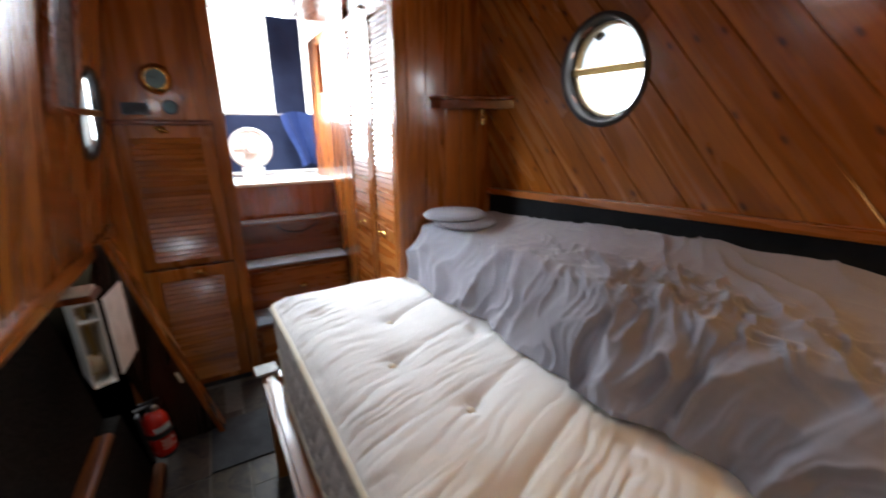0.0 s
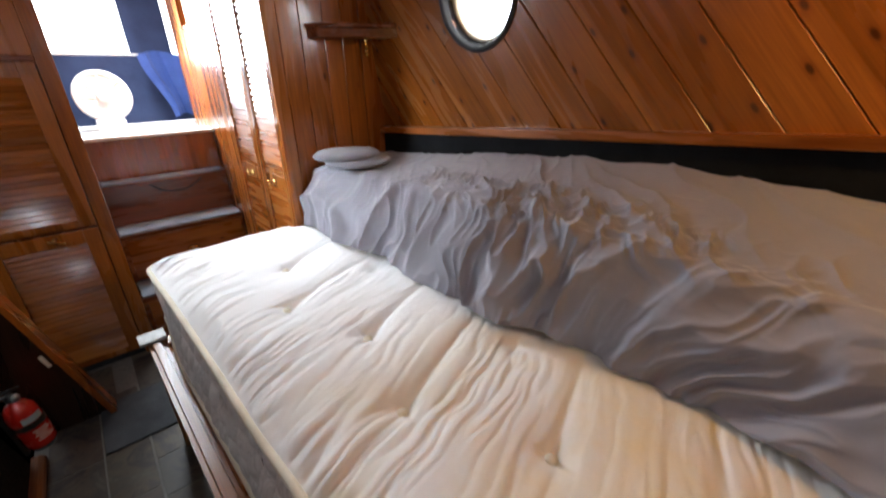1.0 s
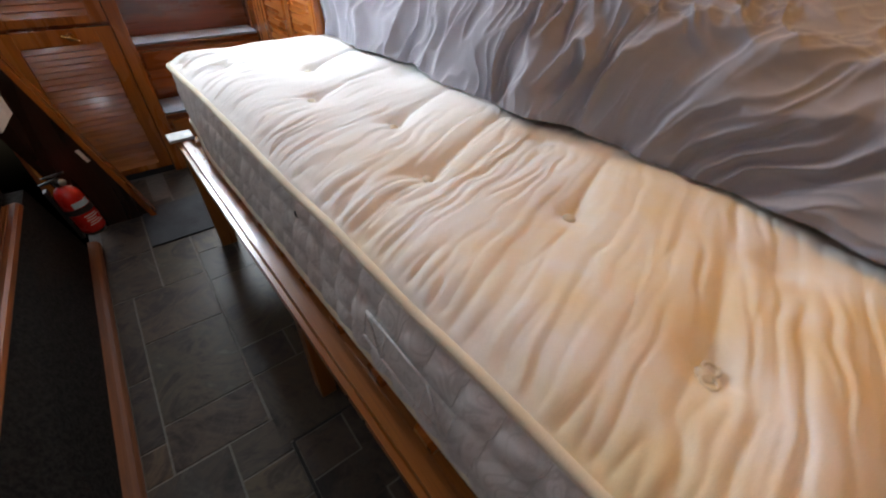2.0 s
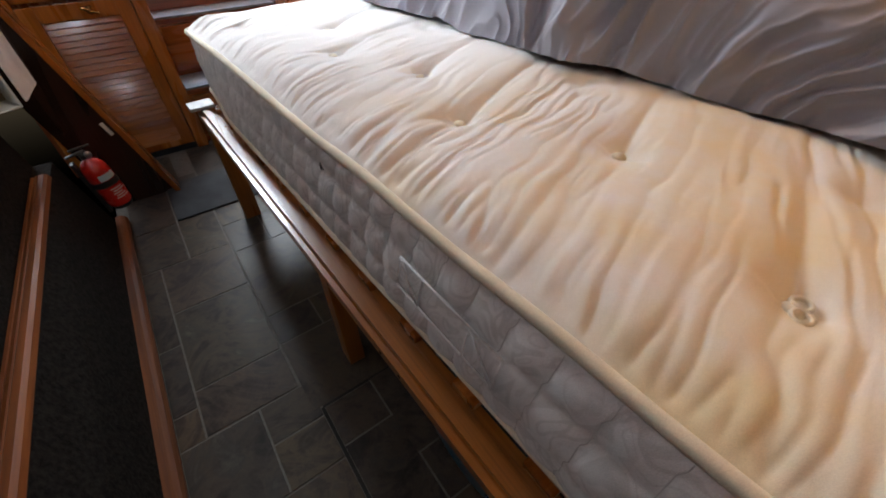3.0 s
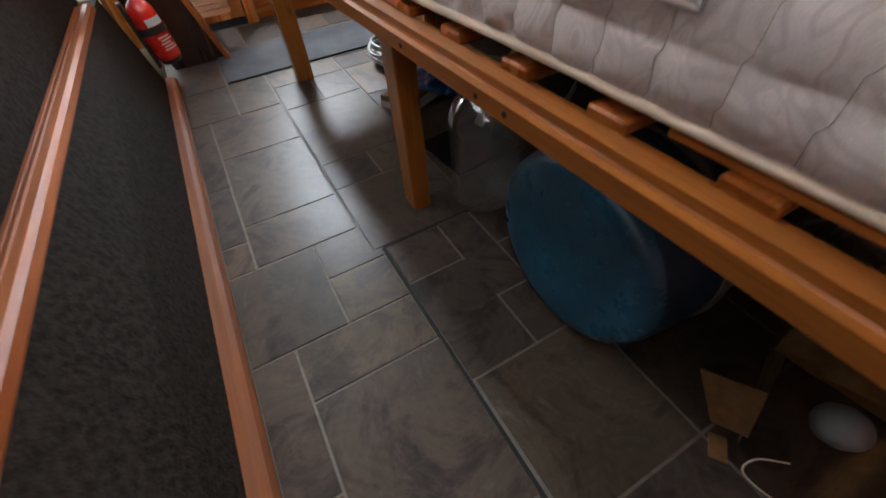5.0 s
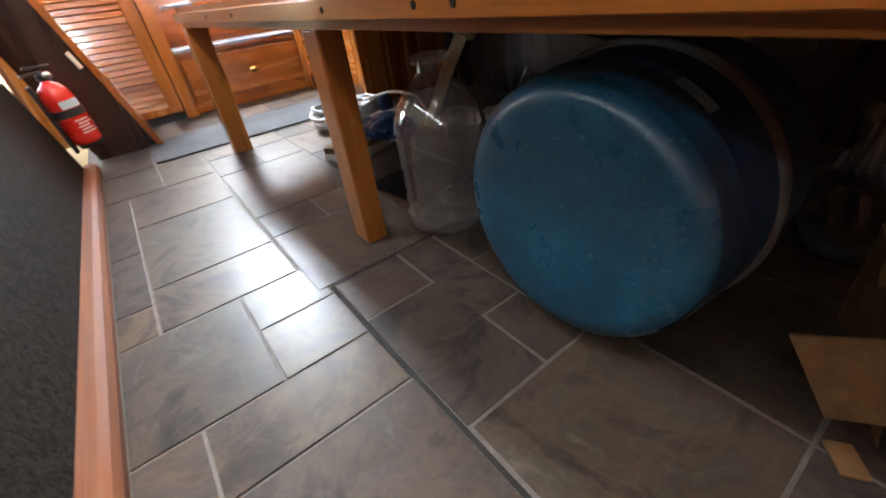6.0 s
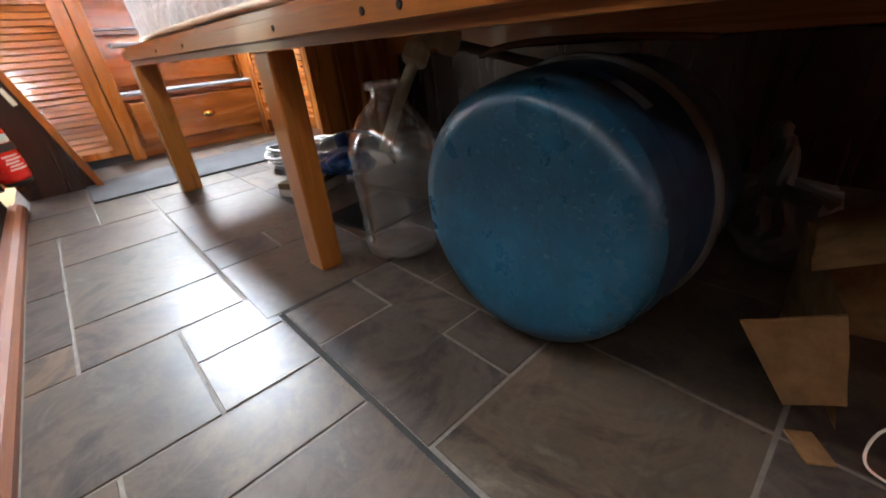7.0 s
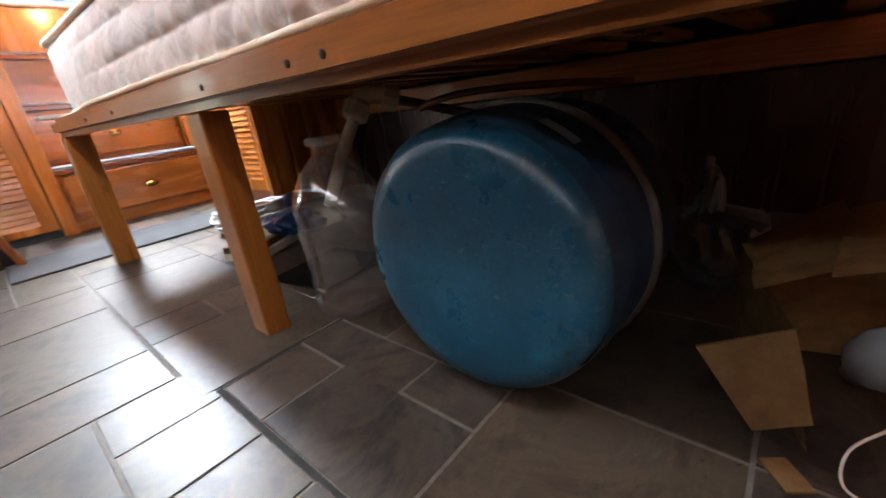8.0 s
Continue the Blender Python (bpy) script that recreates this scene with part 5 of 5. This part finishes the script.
nb = thing("notebook", (-0.36, 1.64, 0.866), "pale worn notebook lying on the meter box under the side rail", "book")
part("cover", box(-0.425, -0.315, 1.60, 1.70, 0.865, 0.885, 0.003), redwood["Y"], nb)
part("pages", box(-0.415, -0.325, 1.61, 1.69, 0.8855, 0.897, 0.002), paper, nb)

mat = thing("doormat", (0.3, 1.9, 0), "charcoal ribbed doormat in front of the steps", "mat")
bm = box(-0.120, 0.70, 1.690, 2.02, 0.0005, 0.008, 0.003)
part("mat_body", bm, doormat_cloth, mat)

# ---------------------------------------------------------------- under the bunk
drum = thing("gas_cylinder", (0.45, 0.27, 0), "scuffed blue steel drum lying on its side under the bunk", "gas cylinder")
DR = pose(0.239, 0.214, 0.1840, 0, 90, 0) @ Matrix.Diagonal((1.060, 1.060, 1.08, 1))
prof = [(0, 0.004), (0.06, 0.003), (0.10, 0.003), (0.128, 0.004), (0.143, 0.007), (0.153, 0.014), (0.158, 0.022), (0.1600, 0.030)]
part("end_cap", lathe(prof, DR, 96), barrel_blue, drum, smooth=True)
# a darker copy of the blue paints the shade on the drum's side
part("shoulder", lathe([(0.1600, 0.030), (0.1625, 0.044), (0.164, 0.064)], DR, 96), barrel_shaded, drum, "blue shoulder with its shade put into the colour", smooth=True)
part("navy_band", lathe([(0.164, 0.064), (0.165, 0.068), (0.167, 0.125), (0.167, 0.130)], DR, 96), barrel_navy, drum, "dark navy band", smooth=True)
part("worn_ring", lathe([(0.167, 0.130), (0.172, 0.132), (0.1735, 0.138), (0.172, 0.146), (0.166, 0.148)], DR, 96), worn_ring, drum, "worn pale ring", smooth=True)
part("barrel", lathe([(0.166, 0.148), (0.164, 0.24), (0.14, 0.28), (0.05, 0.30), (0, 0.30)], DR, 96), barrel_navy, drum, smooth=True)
for a0, a1, tape_mat, words in ((140, 172, barrel_pale, "pale blue tape"), (172, 205, barrel_mid, "strong blue tape"), (205, 220, barrel_pale, "pale blue tape")):
    rows = [[DR @ Vector((rr * math.cos(radians(a)), rr * math.sin(radians(a)), z)) for a in np.linspace(a0, a1, 12)] for rr, z in ((0.1655, 0.066), (0.1662, 0.084))]
    part("tape", sheet_mesh(rows), tape_mat, drum, words, smooth=True)

jug = thing("water_jug", (0.415, 0.60, 0), "empty clear plastic water jug with a ribbed body", "jug")
JM = pose(0.350, 0.588, 0.001) @ Matrix.Diagonal((1.09, 1.09, 1.09, 1))
prof = [(0, 0.004), (0.05, 0.003), (0.066, 0.0), (0.074, 0.008), (0.077, 0.03), (0.073, 0.045), (0.077, 0.06), (0.073, 0.078), (0.077, 0.095), (0.074, 0.112), (0.077, 0.13), (0.077, 0.190),
        (0.079, 0.196), (0.077, 0.203), (0.072, 0.222), (0.054, 0.252), (0.032, 0.275), (0.026, 0.283), (0.025, 0.300)]
bm = lathe(prof, JM, 40)
for v in bm.verts:
    v.co += 0.003 * noise.noise_vector(v.co * 11)
part("bottle", bm, clear_plastic, jug, smooth=True)
part("collar", lathe([(0.025, 0.296), (0.033, 0.297), (0.034, 0.303), (0.033, 0.309), (0.025, 0.310), (0.0235, 0.303), (0.025, 0.296)], JM, 30), clear_plastic, jug, smooth=True)
pipe = thing("waste_pipe", (0.42, 0.57, 0.3), "yellowed plastic waste pipe dipping into the jug", "pipe")
part("down_pipe", tube([(0.325, 0.580, 0.215), (0.368, 0.570, 0.30), (0.412, 0.561, 0.372)], 0.0115, 14), cream_plastic, pipe, smooth=True)
part("nut", lathe([(0, 0), (0.019, 0), (0.024, 0.006), (0.0245, 0.030), (0.019, 0.038), (0, 0.038)], look((0.404, 0.563, 0.358), (0.36, 0.572, 0.28)) @ Matrix.Rotation(math.pi, 4, "X") @ Matrix.Scale(-1, 4, (0, 0, 1)), 10), cream_plastic, pipe)
part("elbow", tube(smooth_path([(0.412, 0.561, 0.372), (0.426, 0.557, 0.392), (0.448, 0.548, 0.398), (0.478, 0.532, 0.388)]), 0.0165, 14), cream_plastic, pipe, smooth=True)
part("end_nut", tube([(0.462, 0.541, 0.394), (0.486, 0.527, 0.384)], 0.023, 10), cream_plastic, pipe)
part("branch_pipe", tube([(0.484, 0.528, 0.385), (0.56, 0.44, 0.350), (0.66, 0.34, 0.31)], 0.009, 12), worn_ring, pipe, smooth=True)
old_copper = plain("dull_old_copper", (0.13, 0.065, 0.035), 0.5, 0.8)
hose = thing("copper_pipe", (0.5, 0.4, 0.36), "thin dull pipe bent over the blue cylinder", "pipe")
part("run", tube(smooth_path([(0.50, 0.48, 0.362), (0.465, 0.41, 0.374), (0.455, 0.34, 0.380), (0.47, 0.27, 0.380), (0.52, 0.20, 0.376), (0.60, 0.13, 0.366)]), 0.0055, 10), old_copper, hose, smooth=True)
flap_t = thing("paper_tag", (0.43, 0.47, 0.25), "off-white folded card standing behind the jug", "card")
part("card", box(-0.030, 0.030, -0.001, 0.001, -0.045, 0.045, 0, None, pose(0.46, 0.475, 0.26, 20, 38, 40)), paper, flap_t)
rag = thing("crumpled_paper", (0.37, 0.56, 0.195), "crumpled off-white paper behind the jug's shoulder", "paper")
bm = bmesh.new()
bmesh.ops.create_icosphere(bm, subdivisions=3, radius=0.032)
for v in bm.verts:
    v.co *= 1 + 0.55 * noise.noise(v.co * 45)
    v.co.z *= 0.55
bmesh.ops.translate(bm, vec=(0.482, 0.545, 0.205), verts=bm.verts)
part("ball", bm, paper, rag)

books = thing("book_stack", (0.40, 1.15, 0), "two worn books on the floor under the bunk", "books")
part("book", box(-0.09, 0.09, -0.065, 0.065, 0.001, 0.024, 0.002, None, pose(0.42, 1.15, 0.0, 0, 0, 24)), paper, books)
part("book", box(-0.085, 0.085, -0.06, 0.06, 0.025, 0.045, 0.002, None, pose(0.415, 1.155, 0.0, 0, 0, 30)), card, books)
bag = thing("blue_bag", (0.52, 1.0, 0.05), "crumpled blue plastic bag on the books", "bag")
bm = bmesh.new()
bmesh.ops.create_icosphere(bm, subdivisions=4, radius=0.085)
for v in bm.verts:
    v.co *= 1 + 0.35 * noise.noise(v.co * 14) + 0.16 * noise.noise(v.co * 38)
    v.co.z = max(-0.03, v.co.z * 0.5)
bmesh.ops.translate(bm, vec=(0.51, 1.07, 0.078), verts=bm.verts)
blue_poly = plain("blue_polythene", (0.02, 0.075, 0.22), 0.3, vary=0.25)
part("film", bm, blue_poly, bag)
slab = thing("rubber_sheet", (0.43, 0.82, 0), "thin black rubber sheet lying under the bunk", "sheet")
part("sheet", box(-0.11, 0.11, -0.10, 0.10, 0.001, 0.008, 0.002, None, pose(0.43, 0.80, 0, 0, 0, 8)), black_lining, slab)

cable_grey = plain("pale_grey_flex", (0.34, 0.33, 0.31), 0.5)
coil = thing("mains_cable", (0.52, 1.42, 0), "coiled grey mains cable with a blue plug", "cable")
random.seed(4)
bm = None
for k in range(9):
    r, cx, cy = 0.085 + 0.025 * random.random(), 0.535 + 0.02 * random.random(), 1.47 + 0.03 * random.random()
    z = 0.008 + 0.0085 * k
    ph = random.random() * 6
    loop = [(cx + r * 1.15 * math.cos(t), cy + r * math.sin(t), z + 0.007 * math.sin(2 * t + ph)) for t in [2 * math.pi * q / 36 for q in range(36)]]
    part("turn", tube(loop, 0.0052, 7, closed=True), cable_grey, coil, smooth=True)
PM = pose(0.560, 1.21, 0.112, 0, 78, -35)
part("plug", lathe([(0, -0.07), (0.010, -0.07), (0.015, -0.055), (0.020, -0.03), (0.020, 0.005), (0, 0.005)], PM, 22), cable_grey, coil, "grey plug body", smooth=True)
part("plug_collar", lathe([(0.020, 0.0), (0.0265, 0.002), (0.0265, 0.042), (0.022, 0.042), (0.022, 0.012), (0, 0.012)], PM, 24), plain("blue_plug_plastic", (0.02, 0.06, 0.22), 0.35), coil, "blue round plug end", smooth=True)
part("lead", tube(smooth_path([(0.46, 1.40, 0.08), (0.47, 1.33, 0.10), (0.50, 1.27, 0.112), (0.525, 1.245, 0.110)]), 0.006, 8), cable_grey, coil, smooth=True)
part("lead", tube(smooth_path([(0.62, 1.45, 0.08), (0.66, 1.30, 0.12), (0.63, 1.10, 0.14), (0.56, 0.95, 0.15), (0.50, 0.80, 0.12)]), 0.005, 8), cable_grey, coil, smooth=True)

box_t = thing("carton", (0.45, -0.12, 0), "torn brown cardboard carton under the bunk", "carton")


def leaf(a, b, c, d, label=""):
    """A cardboard flap between four corners, with a little warp."""
    rows = []
    for i in range(9):
        f = i / 8
        row = []
        for k in range(9):
            g = k / 8
            p = (Vector(a) * (1 - g) + Vector(b) * g) * (1 - f) + (Vector(d) * (1 - g) + Vector(c) * g) * f
            row.append(p + Vector((0.004, 0.002, 0)) * noise.noise(p * 25))
        rows.append(row)
    b_m = sheet_mesh(rows)
    g = bmesh.ops.extrude_face_region(b_m, geom=b_m.faces[:])
    bmesh.ops.translate(b_m, vec=(0.004, 0.001, 0.0), verts=[v for v in g["geom"] if isinstance(v, bmesh.types.BMVert)])
    part("flap", b_m, card, box_t, label)


leaf((0.312, -0.021, 0.120), (0.330, -0.091, 0.150), (0.323, -0.116, 0.062), (0.316, -0.074, 0.040), "bent carton flap")
leaf((0.330, -0.091, 0.150), (0.538, -0.031, 0.150), (0.538, -0.041, 0.012), (0.323, -0.116, 0.030))
leaf((0.538, -0.031, 0.150), (0.578, -0.311, 0.150), (0.578, -0.311, 0.004), (0.538, -0.041, 0.004))
leaf((0.398, -0.056, 0.152), (0.558, -0.041, 0.150), (0.578, -0.121, 0.205), (0.418, -0.141, 0.190), "raised carton flap")
leaf((0.378, -0.111, 0.185), (0.578, -0.131, 0.195), (0.588, -0.211, 0.225), (0.388, -0.211, 0.215), "raised carton flap")
lampb = thing("grey_bulb", (0.398, -0.181, 0.100), "round grey plastic float resting in the carton", "float")
part("ball", lathe([(0, 0.055), (0.02, 0.050), (0.036, 0.035), (0.042, 0.01), (0.040, -0.015), (0.030, -0.035), (0.018, -0.045), (0.016, -0.065), (0, -0.065)], pose(0.425, -0.165, 0.086, 20, -30) @ Matrix.Scale(0.72, 4), 28), plain("grey_plastic", (0.22, 0.23, 0.24), 0.45), lampb, smooth=True)
cordw = thing("rope", (0.328, -0.141, 0.030), "loop of white rope in front of the carton", "rope")
part("loop", tube(smooth_path([(0.330, -0.161, 0.078), (0.314, -0.139, 0.055), (0.306, -0.141, 0.022), (0.314, -0.171, 0.006), (0.328, -0.211, 0.005)]), 0.0013, 8), paper, cordw, smooth=True)
scrap = thing("cardboard_scrap", (0.30, -0.12, 0), "small scrap of cardboard on the tiles", "scrap")
part("scrap", box(-0.020, 0.020, -0.013, 0.013, 0.001, 0.004, 0.001, None, pose(0.315, -0.105, 0, 0, 4, 35)), card, scrap)
poly = thing("plastic_bag", (0.74, 0.02, 0), "limp grey plastic bag slumped behind the drum", "bag")
bm = bmesh.new()
bmesh.ops.create_icosphere(bm, subdivisions=5, radius=0.075)
for v in bm.verts:
    k = 1 + 0.30 * noise.noise(v.co * 16) + 0.22 * (0.5 - abs(noise.noise(v.co * 34)))
    v.co *= k
    v.co.z = max(-0.058, v.co.z * (1.0 + 0.8 * soft(0.2, 1.0, v.co.z / 0.08)))
    if v.co.z > 0.07:
        v.co.x *= 0.5
        v.co.y = v.co.y * 0.4 + 0.03
bmesh.ops.translate(bm, vec=(0.74, 0.0, 0.06), verts=bm.verts)
part("film", bm, bag_plastic, poly)
bm = tube(smooth_path([(0.742, 0.020, 0.125), (0.738, 0.034, 0.165), (0.744, 0.040, 0.200), (0.736, 0.052, 0.232)]), 0.013, 9)
for v in bm.verts:
    v.co += 0.010 * noise.noise_vector(v.co * 60)
part("twisted_neck", bm, bag_plastic, poly, smooth=True)
dust = thing("debris", (0.5, 0.1, 0), "crumbs and splinters scattered on the floor under the bunk", "debris", kind="stuff")
random.seed(9)
bm = None
for k in range(40):
    x, y, s = random.uniform(0.27, 0.60), random.uniform(-0.12, 0.30), random.uniform(0.0006, 0.0024)
    bm = box(-s, s, -s * 0.6, s * 0.6, 0, s * 0.7, 0, bm, pose(x, y, 0.001, random.uniform(-15, 15), random.uniform(-15, 15), random.uniform(0, 180)))
part("crumbs", bm, dirt_shade, dust, kind="stuff")

# ---------------------------------------------------------------- boards and tiles, piece by piece
slant_boards()
TILES = [(-0.265, -0.068, 0.405, 0.653), (-0.068, 0.072, 0.405, 0.535), (-0.068, 0.070, 0.535, 0.655), (-0.265, -0.200, 0.653, 0.757), (-0.265, -0.200, 0.757, 1.006),
         (-0.200, 0.045, 0.655, 0.810), (-0.200, 0.045, 0.810, 1.150), (-0.265, -0.200, 1.006, 1.412), (-0.200, 0.045, 1.150, 1.412), (-0.265, -0.100, 1.412, 1.680),
         (-0.100, 0.045, 1.412, 1.800), (-0.265, -0.100, 1.680, 2.000), (-0.100, 0.045, 1.800, 2.080), (-0.265, -0.03, 2.000, 2.340), (-0.180, 0.072, 0.285, 0.405),
         (-0.265, -0.180, 0.130, 0.405), (-0.180, 0.075, -0.020, 0.285), (-0.265, -0.180, -0.150, 0.130), (-0.180, 0.075, -0.300, -0.020), (-0.265, -0.180, -0.400, -0.150),
         (-0.265, 0.075, -0.680, -0.400), (-0.180, 0.075, -0.400, -0.300), (-0.265, 0.075, -1.000, -0.680), (-0.265, 0.075, -1.190, -1.000)]
TILES += [(0.075, 0.215, 0.430, 0.555), (0.215, 0.305, 0.307, 0.560), (0.075, 0.222, 0.178, 0.430), (0.222, 0.305, 0.178, 0.307), (0.080, 0.340, -0.080, 0.178), (0.080, 0.340, -0.340, -0.080),
          (0.305, 0.56, 0.178, 0.430), (0.305, 0.56, 0.430, 0.560), (0.34, 0.60, -0.080, 0.178), (0.34, 0.60, -0.34, -0.08), (0.56, 0.838, 0.178, 0.56), (0.60, 0.838, -0.34, 0.178)]
x_cuts = (0.048, 0.330, 0.585, 0.838)
for c_i in range(3):
    y_c = 0.560
    k = c_i
    while y_c < 2.40:
        h = (0.262, 0.130, 0.392, 0.200)[k % 4]
        if k % 2 and c_i < 2:
            m_x = (x_cuts[c_i] + x_cuts[c_i + 1]) / 2
            TILES += [(x_cuts[c_i], m_x, y_c, min(2.41, y_c + h)), (m_x, x_cuts[c_i + 1], y_c, min(2.41, y_c + h))]
        else:
            TILES.append((x_cuts[c_i], x_cuts[c_i + 1], y_c, min(2.41, y_c + h)))
        y_c += h
        k += 1
random.seed(2)
for a0, a1, b0, b1 in TILES:
    a0, a1 = a0 - 0.026, a1 - 0.026
    if b1 - b0 < 0.02:
        continue
    g = 0.0025
    if b1 < 0.565:                                         # the open seam stands wider
        a1 -= 0.002 if abs(a1 - 0.047) < 0.006 else 0.0
        a0 += 0.002 if abs(a0 - 0.051) < 0.006 else 0.0
    cx, cy = (a0 + a1) / 2, (b0 + b1) / 2
    bm = box(a0 - cx + g, a1 - cx - g, b0 - cy + g, b1 - cy - g, -0.012, 0.0, 0.0007, seg=1)
    me = mesh_of("tile", bm, tile_mat)
    piece("tile", me, pose(cx, cy, random.uniform(-0.0003, 0.0003), 0, 0, 0), floor)
part("seam_strip", box(0.0430, 0.0520, -0.9, 0.557, -0.008, -0.0007), dirt_and_hole_shade, floor, "dark open seam")
part("seam_strip", box(0.049, 0.374, 0.5540, 0.5620, -0.008, -0.0007), dirt_and_hole_shade, floor, "dark open seam")
